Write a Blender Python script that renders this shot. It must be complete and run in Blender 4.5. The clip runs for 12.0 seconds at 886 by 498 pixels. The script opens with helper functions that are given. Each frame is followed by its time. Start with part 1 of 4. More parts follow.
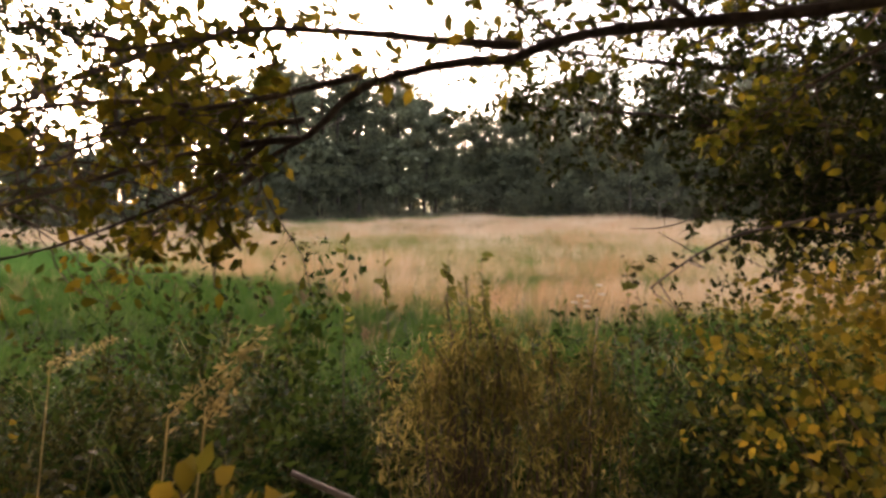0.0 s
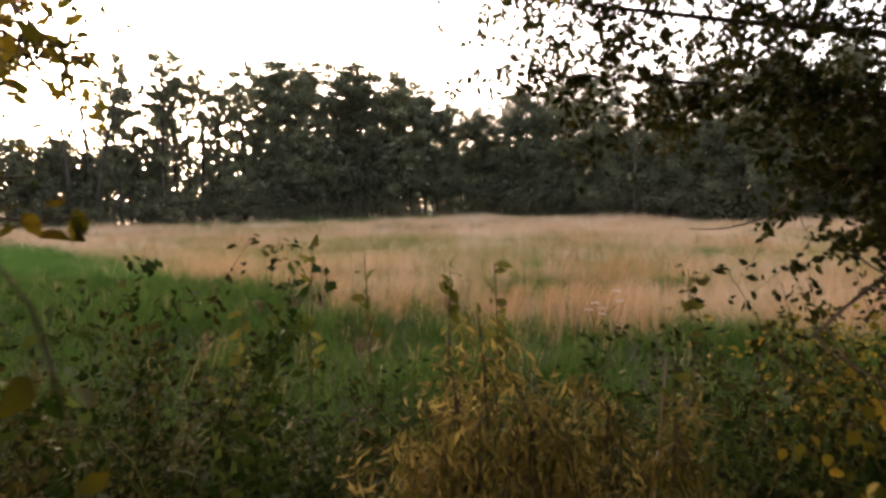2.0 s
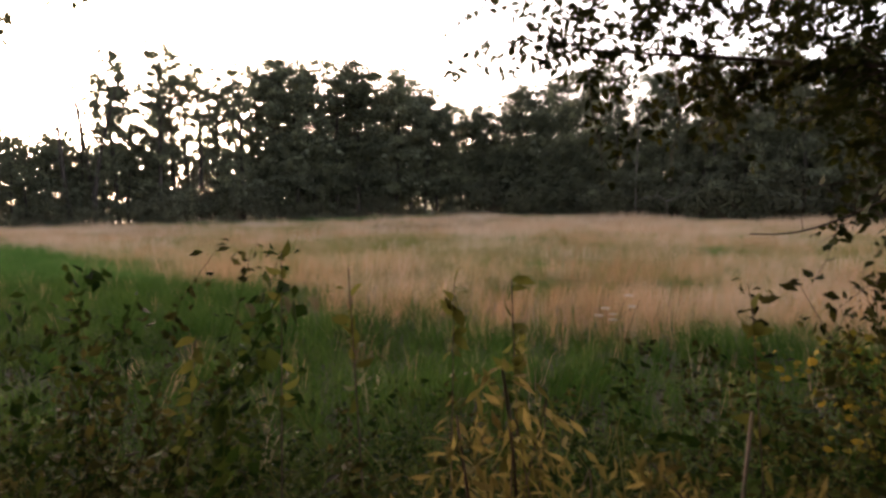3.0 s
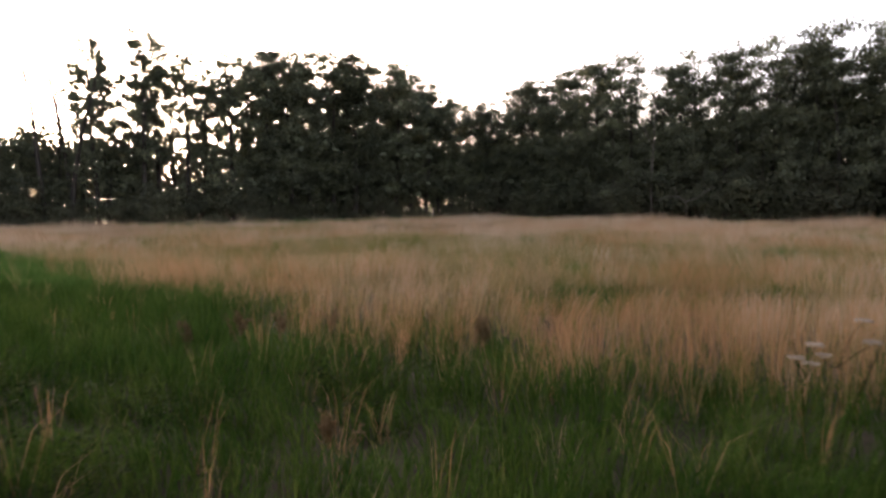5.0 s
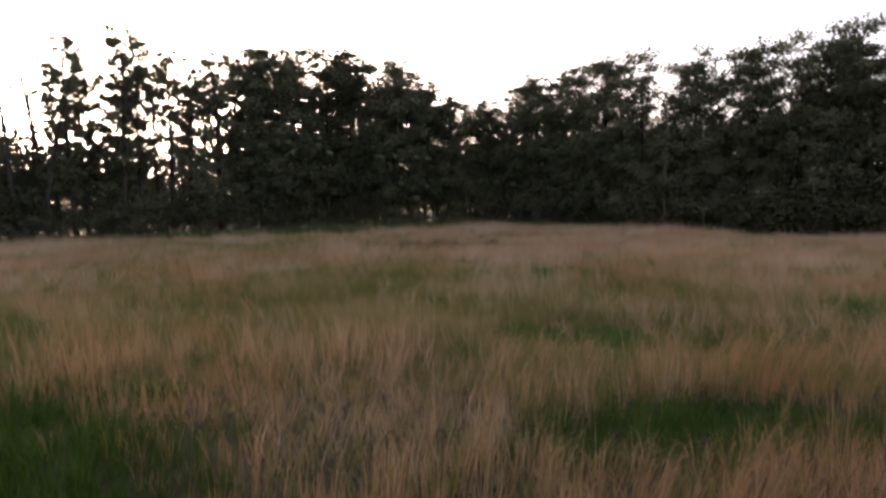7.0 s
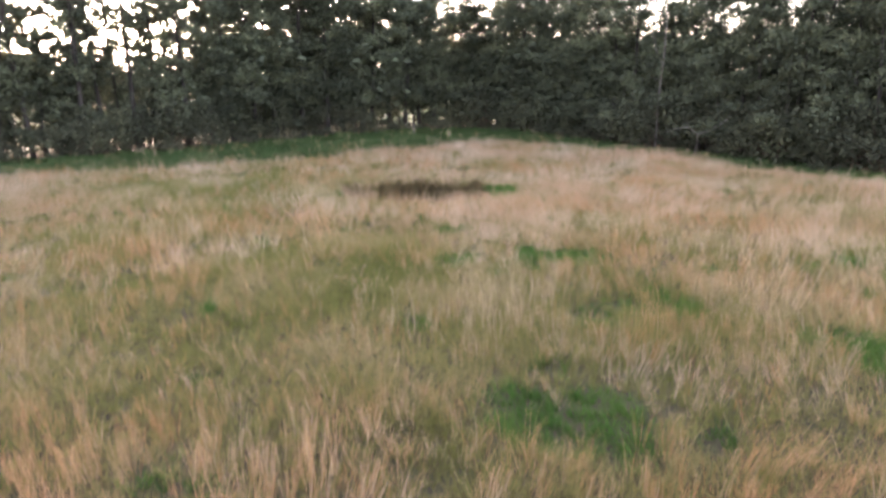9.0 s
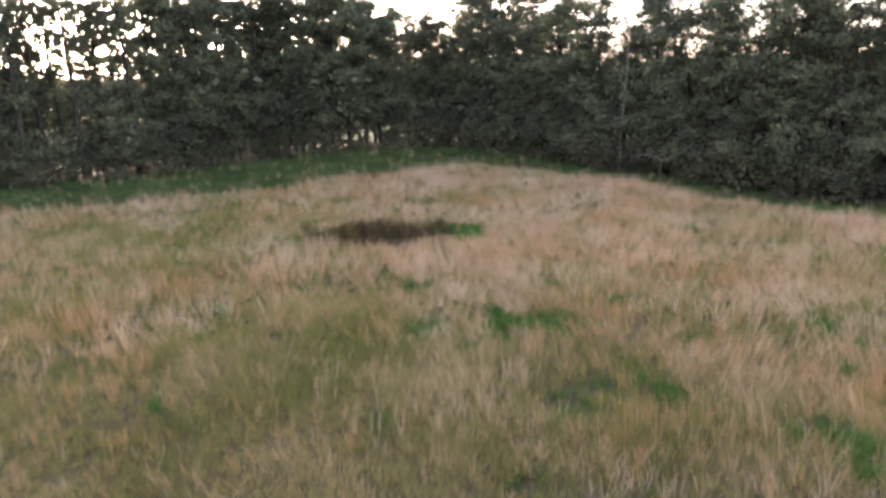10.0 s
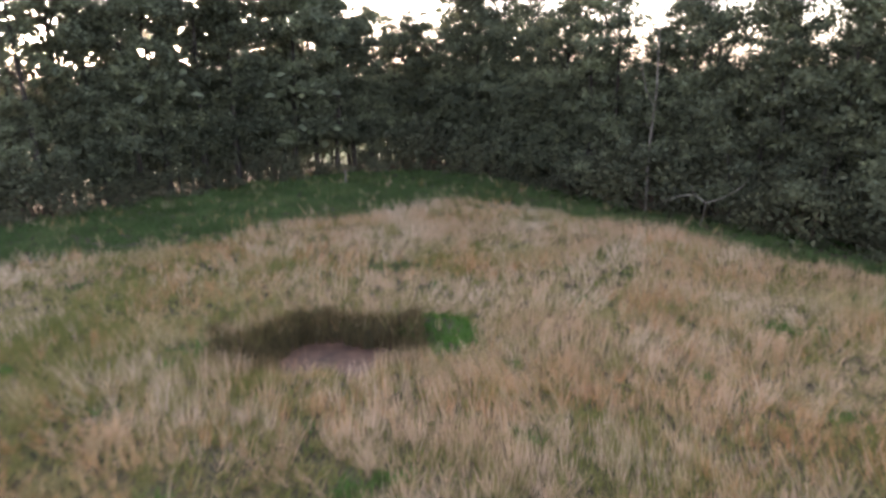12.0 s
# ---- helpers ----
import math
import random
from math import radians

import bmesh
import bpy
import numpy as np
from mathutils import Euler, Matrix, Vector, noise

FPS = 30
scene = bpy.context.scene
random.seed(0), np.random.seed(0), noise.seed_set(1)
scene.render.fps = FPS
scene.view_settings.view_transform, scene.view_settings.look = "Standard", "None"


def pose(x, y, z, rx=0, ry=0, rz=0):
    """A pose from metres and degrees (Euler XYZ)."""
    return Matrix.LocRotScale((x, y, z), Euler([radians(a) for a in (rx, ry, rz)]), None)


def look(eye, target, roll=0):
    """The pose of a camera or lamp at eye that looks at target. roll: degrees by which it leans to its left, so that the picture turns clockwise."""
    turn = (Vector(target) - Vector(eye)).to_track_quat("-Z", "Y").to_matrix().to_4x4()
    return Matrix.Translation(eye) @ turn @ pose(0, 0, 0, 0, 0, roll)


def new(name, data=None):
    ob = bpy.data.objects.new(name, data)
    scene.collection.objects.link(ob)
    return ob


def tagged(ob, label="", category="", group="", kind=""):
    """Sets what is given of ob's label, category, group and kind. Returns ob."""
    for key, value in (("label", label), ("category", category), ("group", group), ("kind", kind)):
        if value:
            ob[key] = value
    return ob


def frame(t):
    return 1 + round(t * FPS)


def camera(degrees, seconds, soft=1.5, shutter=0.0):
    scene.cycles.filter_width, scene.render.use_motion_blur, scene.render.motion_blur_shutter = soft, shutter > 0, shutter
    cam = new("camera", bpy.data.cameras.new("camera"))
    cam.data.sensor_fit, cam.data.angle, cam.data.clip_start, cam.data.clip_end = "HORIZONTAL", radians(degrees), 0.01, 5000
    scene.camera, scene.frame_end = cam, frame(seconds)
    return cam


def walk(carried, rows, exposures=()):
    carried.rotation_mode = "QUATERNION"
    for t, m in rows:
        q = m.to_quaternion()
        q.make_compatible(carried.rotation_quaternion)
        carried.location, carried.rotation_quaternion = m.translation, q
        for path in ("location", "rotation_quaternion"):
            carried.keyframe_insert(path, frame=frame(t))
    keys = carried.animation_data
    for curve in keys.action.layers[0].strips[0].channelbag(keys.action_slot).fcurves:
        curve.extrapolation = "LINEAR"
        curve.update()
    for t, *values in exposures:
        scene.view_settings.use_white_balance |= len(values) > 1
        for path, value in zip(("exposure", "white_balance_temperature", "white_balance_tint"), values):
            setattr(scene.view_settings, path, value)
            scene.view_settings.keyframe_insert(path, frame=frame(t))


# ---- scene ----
cam = camera(68.1, 12.0, 2.8, 0.5)
PATH = [
    (0, (0.391, 0.255, 2.450), (0.380, 2.249, 2.301), -0.7),
    (0.5, (0.393, 0.452, 2.450), (0.382, 2.446, 2.302), -0.7),
    (1, (0.394, 0.670, 2.454), (0.382, 2.664, 2.305), -0.7),
    (1.5, (0.392, 0.929, 2.443), (0.380, 2.923, 2.295), -0.7),
    (2, (0.393, 1.202, 2.413), (0.377, 3.196, 2.262), -0.7),
    (2.5, (0.388, 1.485, 2.414), (0.370, 3.479, 2.260), -0.7),
    (3, (0.378, 1.766, 2.410), (0.363, 3.760, 2.256), -0.7),
    (3.2, (0.366, 1.890, 2.405), (0.355, 3.885, 2.254), -0.7),
    (4, (0.300, 3.300, 2.340), (0.285, 5.295, 2.190), -0.6),
    (4.8, (-0.006, 5.478, 1.908), (-0.024, 7.473, 1.771), -0.4),
    (5, (-0.048, 5.898, 1.920), (-0.058, 7.893, 1.782), -0.5),
    (5.5, (-0.074, 6.907, 1.924), (-0.085, 8.902, 1.786), -0.8),
    (6, (-0.117, 8.017, 1.952), (-0.124, 10.012, 1.817), -0.7),
    (6.5, (-0.073, 8.931, 2.477), (-0.082, 10.926, 2.340), -0.8),
    (7, (-0.043, 9.692, 3.170), (-0.053, 11.686, 3.012), -0.7),
    (7.2, (-0.039, 9.962, 3.447), (-0.049, 11.953, 3.253), -0.7),
    (8.8, (0.005, 11.947, 6.313), (0.021, 13.876, 5.785), -0.5),
    (9, (0.031, 12.242, 6.712), (0.071, 14.171, 6.186), -0.5),
    (9.5, (0.041, 12.931, 7.763), (0.123, 14.859, 7.238), -0.6),
    (10, (0.080, 13.996, 8.642), (0.230, 15.919, 8.116), -0.7),
    (10.5, (0.192, 15.973, 9.332), (0.368, 17.894, 8.806), -0.7),
    (11, (0.461, 18.851, 9.504), (0.634, 20.773, 8.979), -0.7),
    (11.5, (0.956, 22.212, 9.490), (1.125, 24.135, 8.965), -0.8),
    (12, (1.812, 25.980, 9.476), (1.984, 27.902, 8.952), -0.8),
]
walk(cam, [(t, look(eye, target, roll)) for t, eye, target, roll in PATH],
     [(0, 3.5, 7300, 29), (1.5, 3.2, 7400, 30), (3, 2.58, 7000, 31), (5.5, 2.1, 6800, 30), (7.2, 1.74, 6700, 32), (8.8, 3.68, 6350, 30), (10.5, 3.32, 6400, 29), (12, 3.35, 6300, 28)])

# world, sun and sky: a low evening sun behind the wood to the front left, hazy bright sky
SUN_AZ, SUN_EL = -24.0, 8.5      # degrees from +y towards +x, and above the horizon
world = bpy.data.worlds.new("evening_sky")
scene.world = world
world.use_nodes = True
wn = world.node_tree
sky = wn.nodes.new("ShaderNodeTexSky")
sky.sky_type = "NISHITA"
sky.sun_disc = False
sky.sun_elevation = radians(SUN_EL)
sky.sun_rotation = radians(SUN_AZ)
sky.air_density, sky.dust_density, sky.ozone_density = 1.0, 2.4, 1.0
wn.nodes["Background"].inputs["Strength"].default_value = 0.15
pale = wn.nodes.new("ShaderNodeHueSaturation")
pale.inputs["Saturation"].default_value = 0.62
wn.links.new(sky.outputs[0], pale.inputs["Color"])
wn.links.new(pale.outputs[0], wn.nodes["Background"].inputs["Color"])

sun = new("sun", bpy.data.lights.new("sun", "SUN"))
sun.data.energy, sun.data.angle, sun.data.color = 1.2, radians(3.0), (1.0, 0.70, 0.46)
_a, _e = radians(SUN_AZ), radians(SUN_EL)
sun.matrix_world = look((0, 0, 0), (-math.sin(_a) * math.cos(_e), -math.cos(_a) * math.cos(_e), -math.sin(_e)))

# ---- materials ----


def leafy(name, low, mid, high, clear=0.3, rough=0.5, spread=0.35, scale=0.4, tint=None, lo=0.0):
    """Leaf or blade: three colours picked leaf by leaf and drifting over the plant, light shining through."""
    m = bpy.data.materials.new(name)
    m.use_nodes = True
    t = m.node_tree
    n, link = t.nodes, t.links.new
    out, bsdf = n["Material Output"], n["Principled BSDF"]
    geo, tex, noi = n.new("ShaderNodeNewGeometry"), n.new("ShaderNodeTexCoord"), n.new("ShaderNodeTexNoise")
    noi.inputs["Scale"].default_value, noi.inputs["Detail"].default_value = scale, 3
    link(tex.outputs["Object"], noi.inputs["Vector"])
    info = n.new("ShaderNodeObjectInfo")
    mix = n.new("ShaderNodeMath")
    mix.operation = "MULTIPLY_ADD"
    link(geo.outputs["Random Per Island"], mix.inputs[0])
    mix.inputs[1].default_value = spread
    shift = n.new("ShaderNodeMapRange")
    shift.inputs["From Min"].default_value, shift.inputs["From Max"].default_value = 0.3, 0.7
    shift.inputs["To Min"].default_value, shift.inputs["To Max"].default_value = lo, 1 - spread * 0.7
    link(noi.outputs["Fac"], shift.inputs["Value"])
    link(shift.outputs["Result"], mix.inputs[2])
    ramp = n.new("ShaderNodeValToRGB")
    ramp.color_ramp.elements[0].color = (*low, 1)
    ramp.color_ramp.elements[1].color = (*high, 1)
    e = ramp.color_ramp.elements.new(0.5)
    e.color = (*mid, 1)
    link(mix.outputs[0], ramp.inputs["Fac"])
    hsv = n.new("ShaderNodeHueSaturation")
    per = n.new("ShaderNodeMapRange")
    per.inputs["To Min"].default_value, per.inputs["To Max"].default_value = 0.75, 1.25
    link(info.outputs["Random"], per.inputs["Value"])
    link(per.outputs["Result"], hsv.inputs["Value"])
    link(ramp.outputs["Color"], hsv.inputs["Color"])
    link(hsv.outputs["Color"], bsdf.inputs["Base Color"])
    bsdf.inputs["Roughness"].default_value = rough
    bsdf.inputs["Specular IOR Level"].default_value = 0.03
    thin, both = n.new("ShaderNodeBsdfTranslucent"), n.new("ShaderNodeMixShader")
    if tint:
        warm = n.new("ShaderNodeMix")
        warm.data_type = "RGBA"
        warm.blend_type = "MULTIPLY"
        warm.inputs["Factor"].default_value = 1.0
        link(hsv.outputs["Color"], warm.inputs["A"])
        warm.inputs["B"].default_value = (*tint, 1)
        link(warm.outputs["Result"], thin.inputs["Color"])
    else:
        link(hsv.outputs["Color"], thin.inputs["Color"])
    both.inputs["Fac"].default_value = clear
    link(bsdf.outputs[0], both.inputs[1])
    link(thin.outputs[0], both.inputs[2])
    link(both.outputs[0], out.inputs["Surface"])
    return m


def rough_stuff(name, colours, scale, fine, rough=0.9, bump=0.3, stretch=(1, 1, 1)):
    """Bark, soil and the like: colours over a coarse and a fine noise, with relief."""
    m = bpy.data.materials.new(name)
    m.use_nodes = True
    t = m.node_tree
    n, link = t.nodes, t.links.new
    bsdf = n["Principled BSDF"]
    tex, mp = n.new("ShaderNodeTexCoord"), n.new("ShaderNodeMapping")
    mp.inputs["Scale"].default_value = stretch
    link(tex.outputs["Object"], mp.inputs["Vector"])
    a, b = n.new("ShaderNodeTexNoise"), n.new("ShaderNodeTexNoise")
    for q, s, d in ((a, scale, 4), (b, fine, 6)):
        q.inputs["Scale"].default_value, q.inputs["Detail"].default_value = s, d
        link(mp.outputs["Vector"], q.inputs["Vector"])
    add = n.new("ShaderNodeMath")
    add.operation = "MULTIPLY_ADD"
    link(b.outputs["Fac"], add.inputs[0])
    add.inputs[1].default_value = 0.5
    link(a.outputs["Fac"], add.inputs[2])
    ramp = n.new("ShaderNodeValToRGB")
    ramp.color_ramp.elements[0].position, ramp.color_ramp.elements[1].position = 0.5, 1.0
    ramp.color_ramp.elements[0].color = (*colours[0], 1)
    ramp.color_ramp.elements[1].color = (*colours[-1], 1)
    for i, c in enumerate(colours[1:-1], 1):
        e = ramp.color_ramp.elements.new(0.5 + 0.5 * i / (len(colours) - 1))
        e.color = (*c, 1)
    link(add.outputs[0], ramp.inputs["Fac"])
    link(ramp.outputs["Color"], bsdf.inputs["Base Color"])
    bsdf.inputs["Roughness"].default_value = rough
    bsdf.inputs["Specular IOR Level"].default_value = 0.2
    bp = n.new("ShaderNodeBump")
    bp.inputs["Strength"].default_value = bump
    link(b.outputs["Fac"], bp.inputs["Height"])
    link(bp.outputs["Normal"], bsdf.inputs["Normal"])
    return m


ALDER = leafy("alder_leaf", (0.054, 0.062, 0.043), (0.092, 0.104, 0.066), (0.150, 0.162, 0.088), 0.25, 0.65)
BUSH = leafy("bush_leaf", (0.048, 0.052, 0.036), (0.080, 0.084, 0.053), (0.120, 0.125, 0.070), 0.22, 0.65)
DRY = leafy("dry_grass", (0.42, 0.26, 0.145), (0.54, 0.39, 0.25), (0.66, 0.52, 0.38), 0.38, 0.75, 0.4, 0.22)
BENT = leafy("reddish_bent_grass", (0.32, 0.155, 0.068), (0.43, 0.25, 0.125), (0.52, 0.36, 0.21), 0.38, 0.75, 0.5, 0.3)
THATCH = leafy("mixed_grass", (0.12, 0.155, 0.038), (0.23, 0.225, 0.072), (0.38, 0.32, 0.15), 0.38, 0.7, 0.4, 0.25)
LUSH = leafy("lush_grass", (0.012, 0.036, 0.006), (0.042, 0.108, 0.016), (0.115, 0.165, 0.036), 0.36, 0.7, 0.7, 1.1)
RANK = leafy("rank_green_grass", (0.042, 0.115, 0.022), (0.080, 0.185, 0.036), (0.14, 0.235, 0.056), 0.36, 0.7, 0.5, 0.6)
# duller copy of the green grass: the wood's shadow put into its colour
SHADED_STRIP = leafy("shaded_strip_grass", (0.050, 0.092, 0.032), (0.080, 0.132, 0.046), (0.13, 0.17, 0.066), 0.35, 0.7, 0.5, 0.4)
FADED = leafy("fading_leaf", (0.055, 0.065, 0.016), (0.150, 0.135, 0.036), (0.32, 0.245, 0.078), 0.42, 0.7, 0.9, 4.0)
SEDGE = leafy("dark_sedge", (0.060, 0.056, 0.026), (0.105, 0.085, 0.042), (0.20, 0.15, 0.075), 0.3, 0.65, 0.6, 0.8)
# next three: darker than the plants' own colour, the hedge bottom's shade included
HEDGE_BLADE = leafy("shaded_hedge_blade", (0.014, 0.026, 0.006), (0.036, 0.050, 0.012), (0.15, 0.14, 0.042), 0.35, 0.65, 0.8, 1.3)
NETTLE = leafy("shaded_undergrowth_leaf", (0.007, 0.015, 0.004), (0.019, 0.040, 0.007), (0.072, 0.098, 0.020), 0.3, 0.65, 0.7, 1.6)
BRAMBLE = leafy("shaded_browning_leaf", (0.010, 0.013, 0.004), (0.028, 0.031, 0.008), (0.090, 0.080, 0.021), 0.32, 0.65, 0.8, 1.8)
AUTUMN = leafy("turning_leaf", (0.042, 0.058, 0.012), (0.115, 0.110, 0.022), (0.24, 0.175, 0.034), 0.4, 0.6, 0.75, 1.6, (1.15, 1.0, 0.6))
OVERHEAD = leafy("overhead_leaf", (0.026, 0.038, 0.011), (0.064, 0.072, 0.016), (0.16, 0.13, 0.025), 0.5, 0.6, 0.7, 1.3, (1.2, 1.05, 0.5))
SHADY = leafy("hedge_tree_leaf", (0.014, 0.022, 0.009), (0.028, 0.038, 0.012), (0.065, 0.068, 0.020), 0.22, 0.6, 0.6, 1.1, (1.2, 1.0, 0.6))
SHOOT = leafy("young_shoot_leaf", (0.035, 0.055, 0.011), (0.078, 0.096, 0.018), (0.16, 0.145, 0.032), 0.4, 0.55, 0.8, 2.0)
STRAW = leafy("straw", (0.22, 0.17, 0.06), (0.36, 0.27, 0.10), (0.50, 0.38, 0.17), 0.3, 0.7, 0.8, 1.0)
REED = leafy("faded_grass", (0.030, 0.038, 0.011), (0.080, 0.072, 0.020), (0.19, 0.145, 0.048), 0.35, 0.7, 0.9, 3.0)
RUST = leafy("dock_seed", (0.10, 0.068, 0.036), (0.165, 0.115, 0.062), (0.25, 0.18, 0.10), 0.2, 0.8, 0.7, 2.0)
UMBEL = leafy("umbel_flower", (0.30, 0.26, 0.20), (0.40, 0.35, 0.28), (0.52, 0.47, 0.40), 0.2, 0.8, 0.7, 2.0)
BARK = rough_stuff("bark", [(0.020, 0.017, 0.015), (0.040, 0.034, 0.028), (0.070, 0.060, 0.050)], 2.0, 22.0, 0.9, 0.5, (1, 1, 0.25))
BARK_PALE = rough_stuff("weathered_bark", [(0.07, 0.062, 0.05), (0.13, 0.115, 0.095), (0.20, 0.18, 0.15)], 3.0, 30.0, 0.9, 0.4, (1, 1, 0.3))
TWIG = rough_stuff("twig_bark", [(0.035, 0.024, 0.018), (0.075, 0.050, 0.036), (0.14, 0.10, 0.075)], 8.0, 60.0, 0.8, 0.3)
DEADWOOD = rough_stuff("bare_stick", [(0.16, 0.11, 0.085), (0.30, 0.22, 0.18), (0.42, 0.33, 0.27)], 12.0, 80.0, 0.75, 0.4)
SOIL = rough_stuff("meadow_soil", [(0.020, 0.022, 0.010), (0.036, 0.032, 0.016), (0.055, 0.046, 0.025), (0.032, 0.038, 0.015)], 0.35, 9.0, 0.95, 0.6)
PASTURE = rough_stuff("far_pasture", [(0.035, 0.060, 0.013), (0.055, 0.085, 0.018), (0.08, 0.105, 0.026)], 0.1, 3.0, 0.9, 0.3)
# bare outer meadow, its colour darkened for the shadows standing grass would hold
SHADED_MEADOW = rough_stuff("meadow_with_blade_shade", [(0.034, 0.046, 0.013), (0.062, 0.054, 0.024), (0.088, 0.068, 0.036), (0.044, 0.052, 0.016)], 0.25, 3.0, 0.95, 0.8)
MUD = rough_stuff("peat_mud", [(0.035, 0.022, 0.014), (0.075, 0.042, 0.027), (0.12, 0.068, 0.044)], 1.2, 14.0, 0.7, 0.5)

# ---- mesh makers ----


def mesh_of(name, verts, faces, material, smooth=False):
    """A mesh from an (n, 3) array of points and an (m, 3) or (m, 4) array of faces."""
    verts = np.asarray(verts, dtype=np.float32)
    faces = np.asarray(faces, dtype=np.int32)
    k = faces.shape[1]
    me = bpy.data.meshes.new(name)
    me.vertices.add(len(verts))
    me.vertices.foreach_set("co", verts.ravel())
    me.loops.add(faces.size)
    me.loops.foreach_set("vertex_index", faces.ravel())
    me.polygons.add(len(faces))
    me.polygons.foreach_set("loop_start", np.arange(0, faces.size, k, dtype=np.int32))
    me.update(calc_edges=True)
    me.validate()
    if smooth:
        me.polygons.foreach_set("use_smooth", np.ones(len(faces), dtype=bool))
    me.materials.append(material)
    return me


def part(name, me, parent, label=""):
    ob = new(name, me)
    ob.parent = parent
    return tagged(ob, label, kind="stuff" if name in ("crown", "foliage", "stalk", "branchwork", "seed_head", "blade") else "")


def thing(name, label, category, group="", at=(0, 0, 0)):
    ob = new(name)
    ob.location = at
    ob.empty_display_size = 0.3
    return tagged(ob, label, category, group)


def unit(v):
    return v / np.maximum(np.linalg.norm(v, axis=-1, keepdims=True), 1e-9)


def leaves(rng, at, size, droop=0.3, wide=0.55, fold=0.15, fine=False, flat=0.0):
    """Points and triangles of one leaf for each place: a folded blade of 2 triangles, or of 4 with a rounder outline. flat: how level they lie."""
    n = len(at)
    face = unit(unit(rng.normal(size=(n, 3))) * (1 - flat) + np.array([0, 0, flat]))
    d = rng.normal(size=(n, 3)) + np.array([0, 0, -droop])
    d = unit(d - face * (d * face).sum(axis=1, keepdims=True))
    side = np.cross(face, d)
    up = face
    s = (np.asarray(size) * np.ones(n))[:, None]
    w = s * wide * 0.5
    if not fine:
        v = np.stack([at, at + d * s * 0.5 + side * w + up * s * fold, at + d * s, at + d * s * 0.5 - side * w + up * s * fold], axis=1)
        f = np.array([[0, 1, 2], [0, 2, 3]])
    else:
        v = np.stack([at,
                      at + d * s * 0.28 + side * w * 0.85 + up * s * fold * 0.8, at + d * s * 0.62 + side * w * 0.8 + up * s * fold,
                      at + d * s - up * s * 0.06,
                      at + d * s * 0.62 - side * w * 0.8 + up * s * fold, at + d * s * 0.28 - side * w * 0.85 + up * s * fold * 0.8], axis=1)
        f = np.array([[0, 1, 5], [1, 2, 5], [2, 4, 5], [2, 3, 4]])
    k = v.shape[1]
    return v.reshape(-1, 3), (f[None] + (np.arange(n) * k)[:, None, None]).reshape(-1, 3)


def tube(points, radii, sides=6):
    """A bent, tapering round bar through the points."""
    p = np.asarray(points, dtype=float)
    t = unit(np.gradient(p, axis=0))
    ref = np.where(np.abs(t[:, 2:3]) > 0.9, np.array([[1.0, 0, 0]]), np.array([[0, 0, 1.0]]))
    a = unit(np.cross(t, ref))
    b = np.cross(t, a)
    ang = np.arange(sides) * 2 * math.pi / sides
    r = (np.asarray(radii, dtype=float) * np.ones(len(p)))[:, None, None]
    v = p[:, None] + r * (a[:, None] * np.cos(ang)[None, :, None] + b[:, None] * np.sin(ang)[None, :, None])
    f = []
    for i in range(len(p) - 1):
        for j in range(sides):
            q = (j + 1) % sides
            f.append((i * sides + j, i * sides + q, (i + 1) * sides + q, (i + 1) * sides + j))
    return v.reshape(-1, 3), np.array(f)


def joined(pieces):
    """One array of points and one of faces from several."""
    vs, fs, k = [], [], 0
    for v, f in pieces:
        vs.append(v)
        fs.append(f + k)
        k += len(v)
    return np.concatenate(vs), np.concatenate(fs)


def bend(rng, start, way, length, steps=5, wobble=0.12, sag=0.0):
    """A wandering line from start along way."""
    p, d = [np.array(start, float)], unit(np.array(way, float))
    for _ in range(steps):
        d = unit(d + rng.normal(size=3) * wobble + np.array([0, 0, -sag]))
        p.append(p[-1] + d * length / steps)
    return np.array(p)


def blades(rng, x, y, z, height, width, lean, lean_dir, segments=2, head=False):
    """Grass blades: narrow tapering strips that bow over. One array of points and one of triangles."""
    n = len(x)
    turn = rng.uniform(0, 2 * math.pi, n)
    s = np.stack([np.cos(turn), np.sin(turn), np.zeros(n)], axis=1)
    d = np.stack([np.cos(lean_dir), np.sin(lean_dir), np.zeros(n)], axis=1)
    base = np.stack([x, y, z], axis=1)
    up = np.array([[0, 0, 1.0]])
    h, w, l = height[:, None], (width * np.ones(n))[:, None], (lean * height)[:, None]
    if segments == 2:
        u, lo, hi = (0.66, 0.75, 0.68) if head else (0.58, 1.0, 0.75)     # head: a thin stalk that widens to a seed head
        mid = base + up * h * u + d * l * (0.45 if head else 0.3)
        tip = base + up * h * (1 - 0.25 * np.minimum(lean, 1.2)[:, None]) + d * l
        v = np.stack([base - s * w * lo, base + s * w * lo, mid + s * w * hi, mid - s * w * hi, tip], axis=1)
        f = np.array([[0, 1, 2], [0, 2, 3], [3, 2, 4]])
    else:
        tip = base + up * h * (1 - 0.25 * np.minimum(lean, 1.2)[:, None]) + d * l
        v = np.stack([base - s * w, base + s * w, tip], axis=1)
        f = np.array([[0, 1, 2]])
    k = v.shape[1]
    return v.reshape(-1, 3), (f[None] + (np.arange(n) * k)[:, None, None]).reshape(-1, 3)


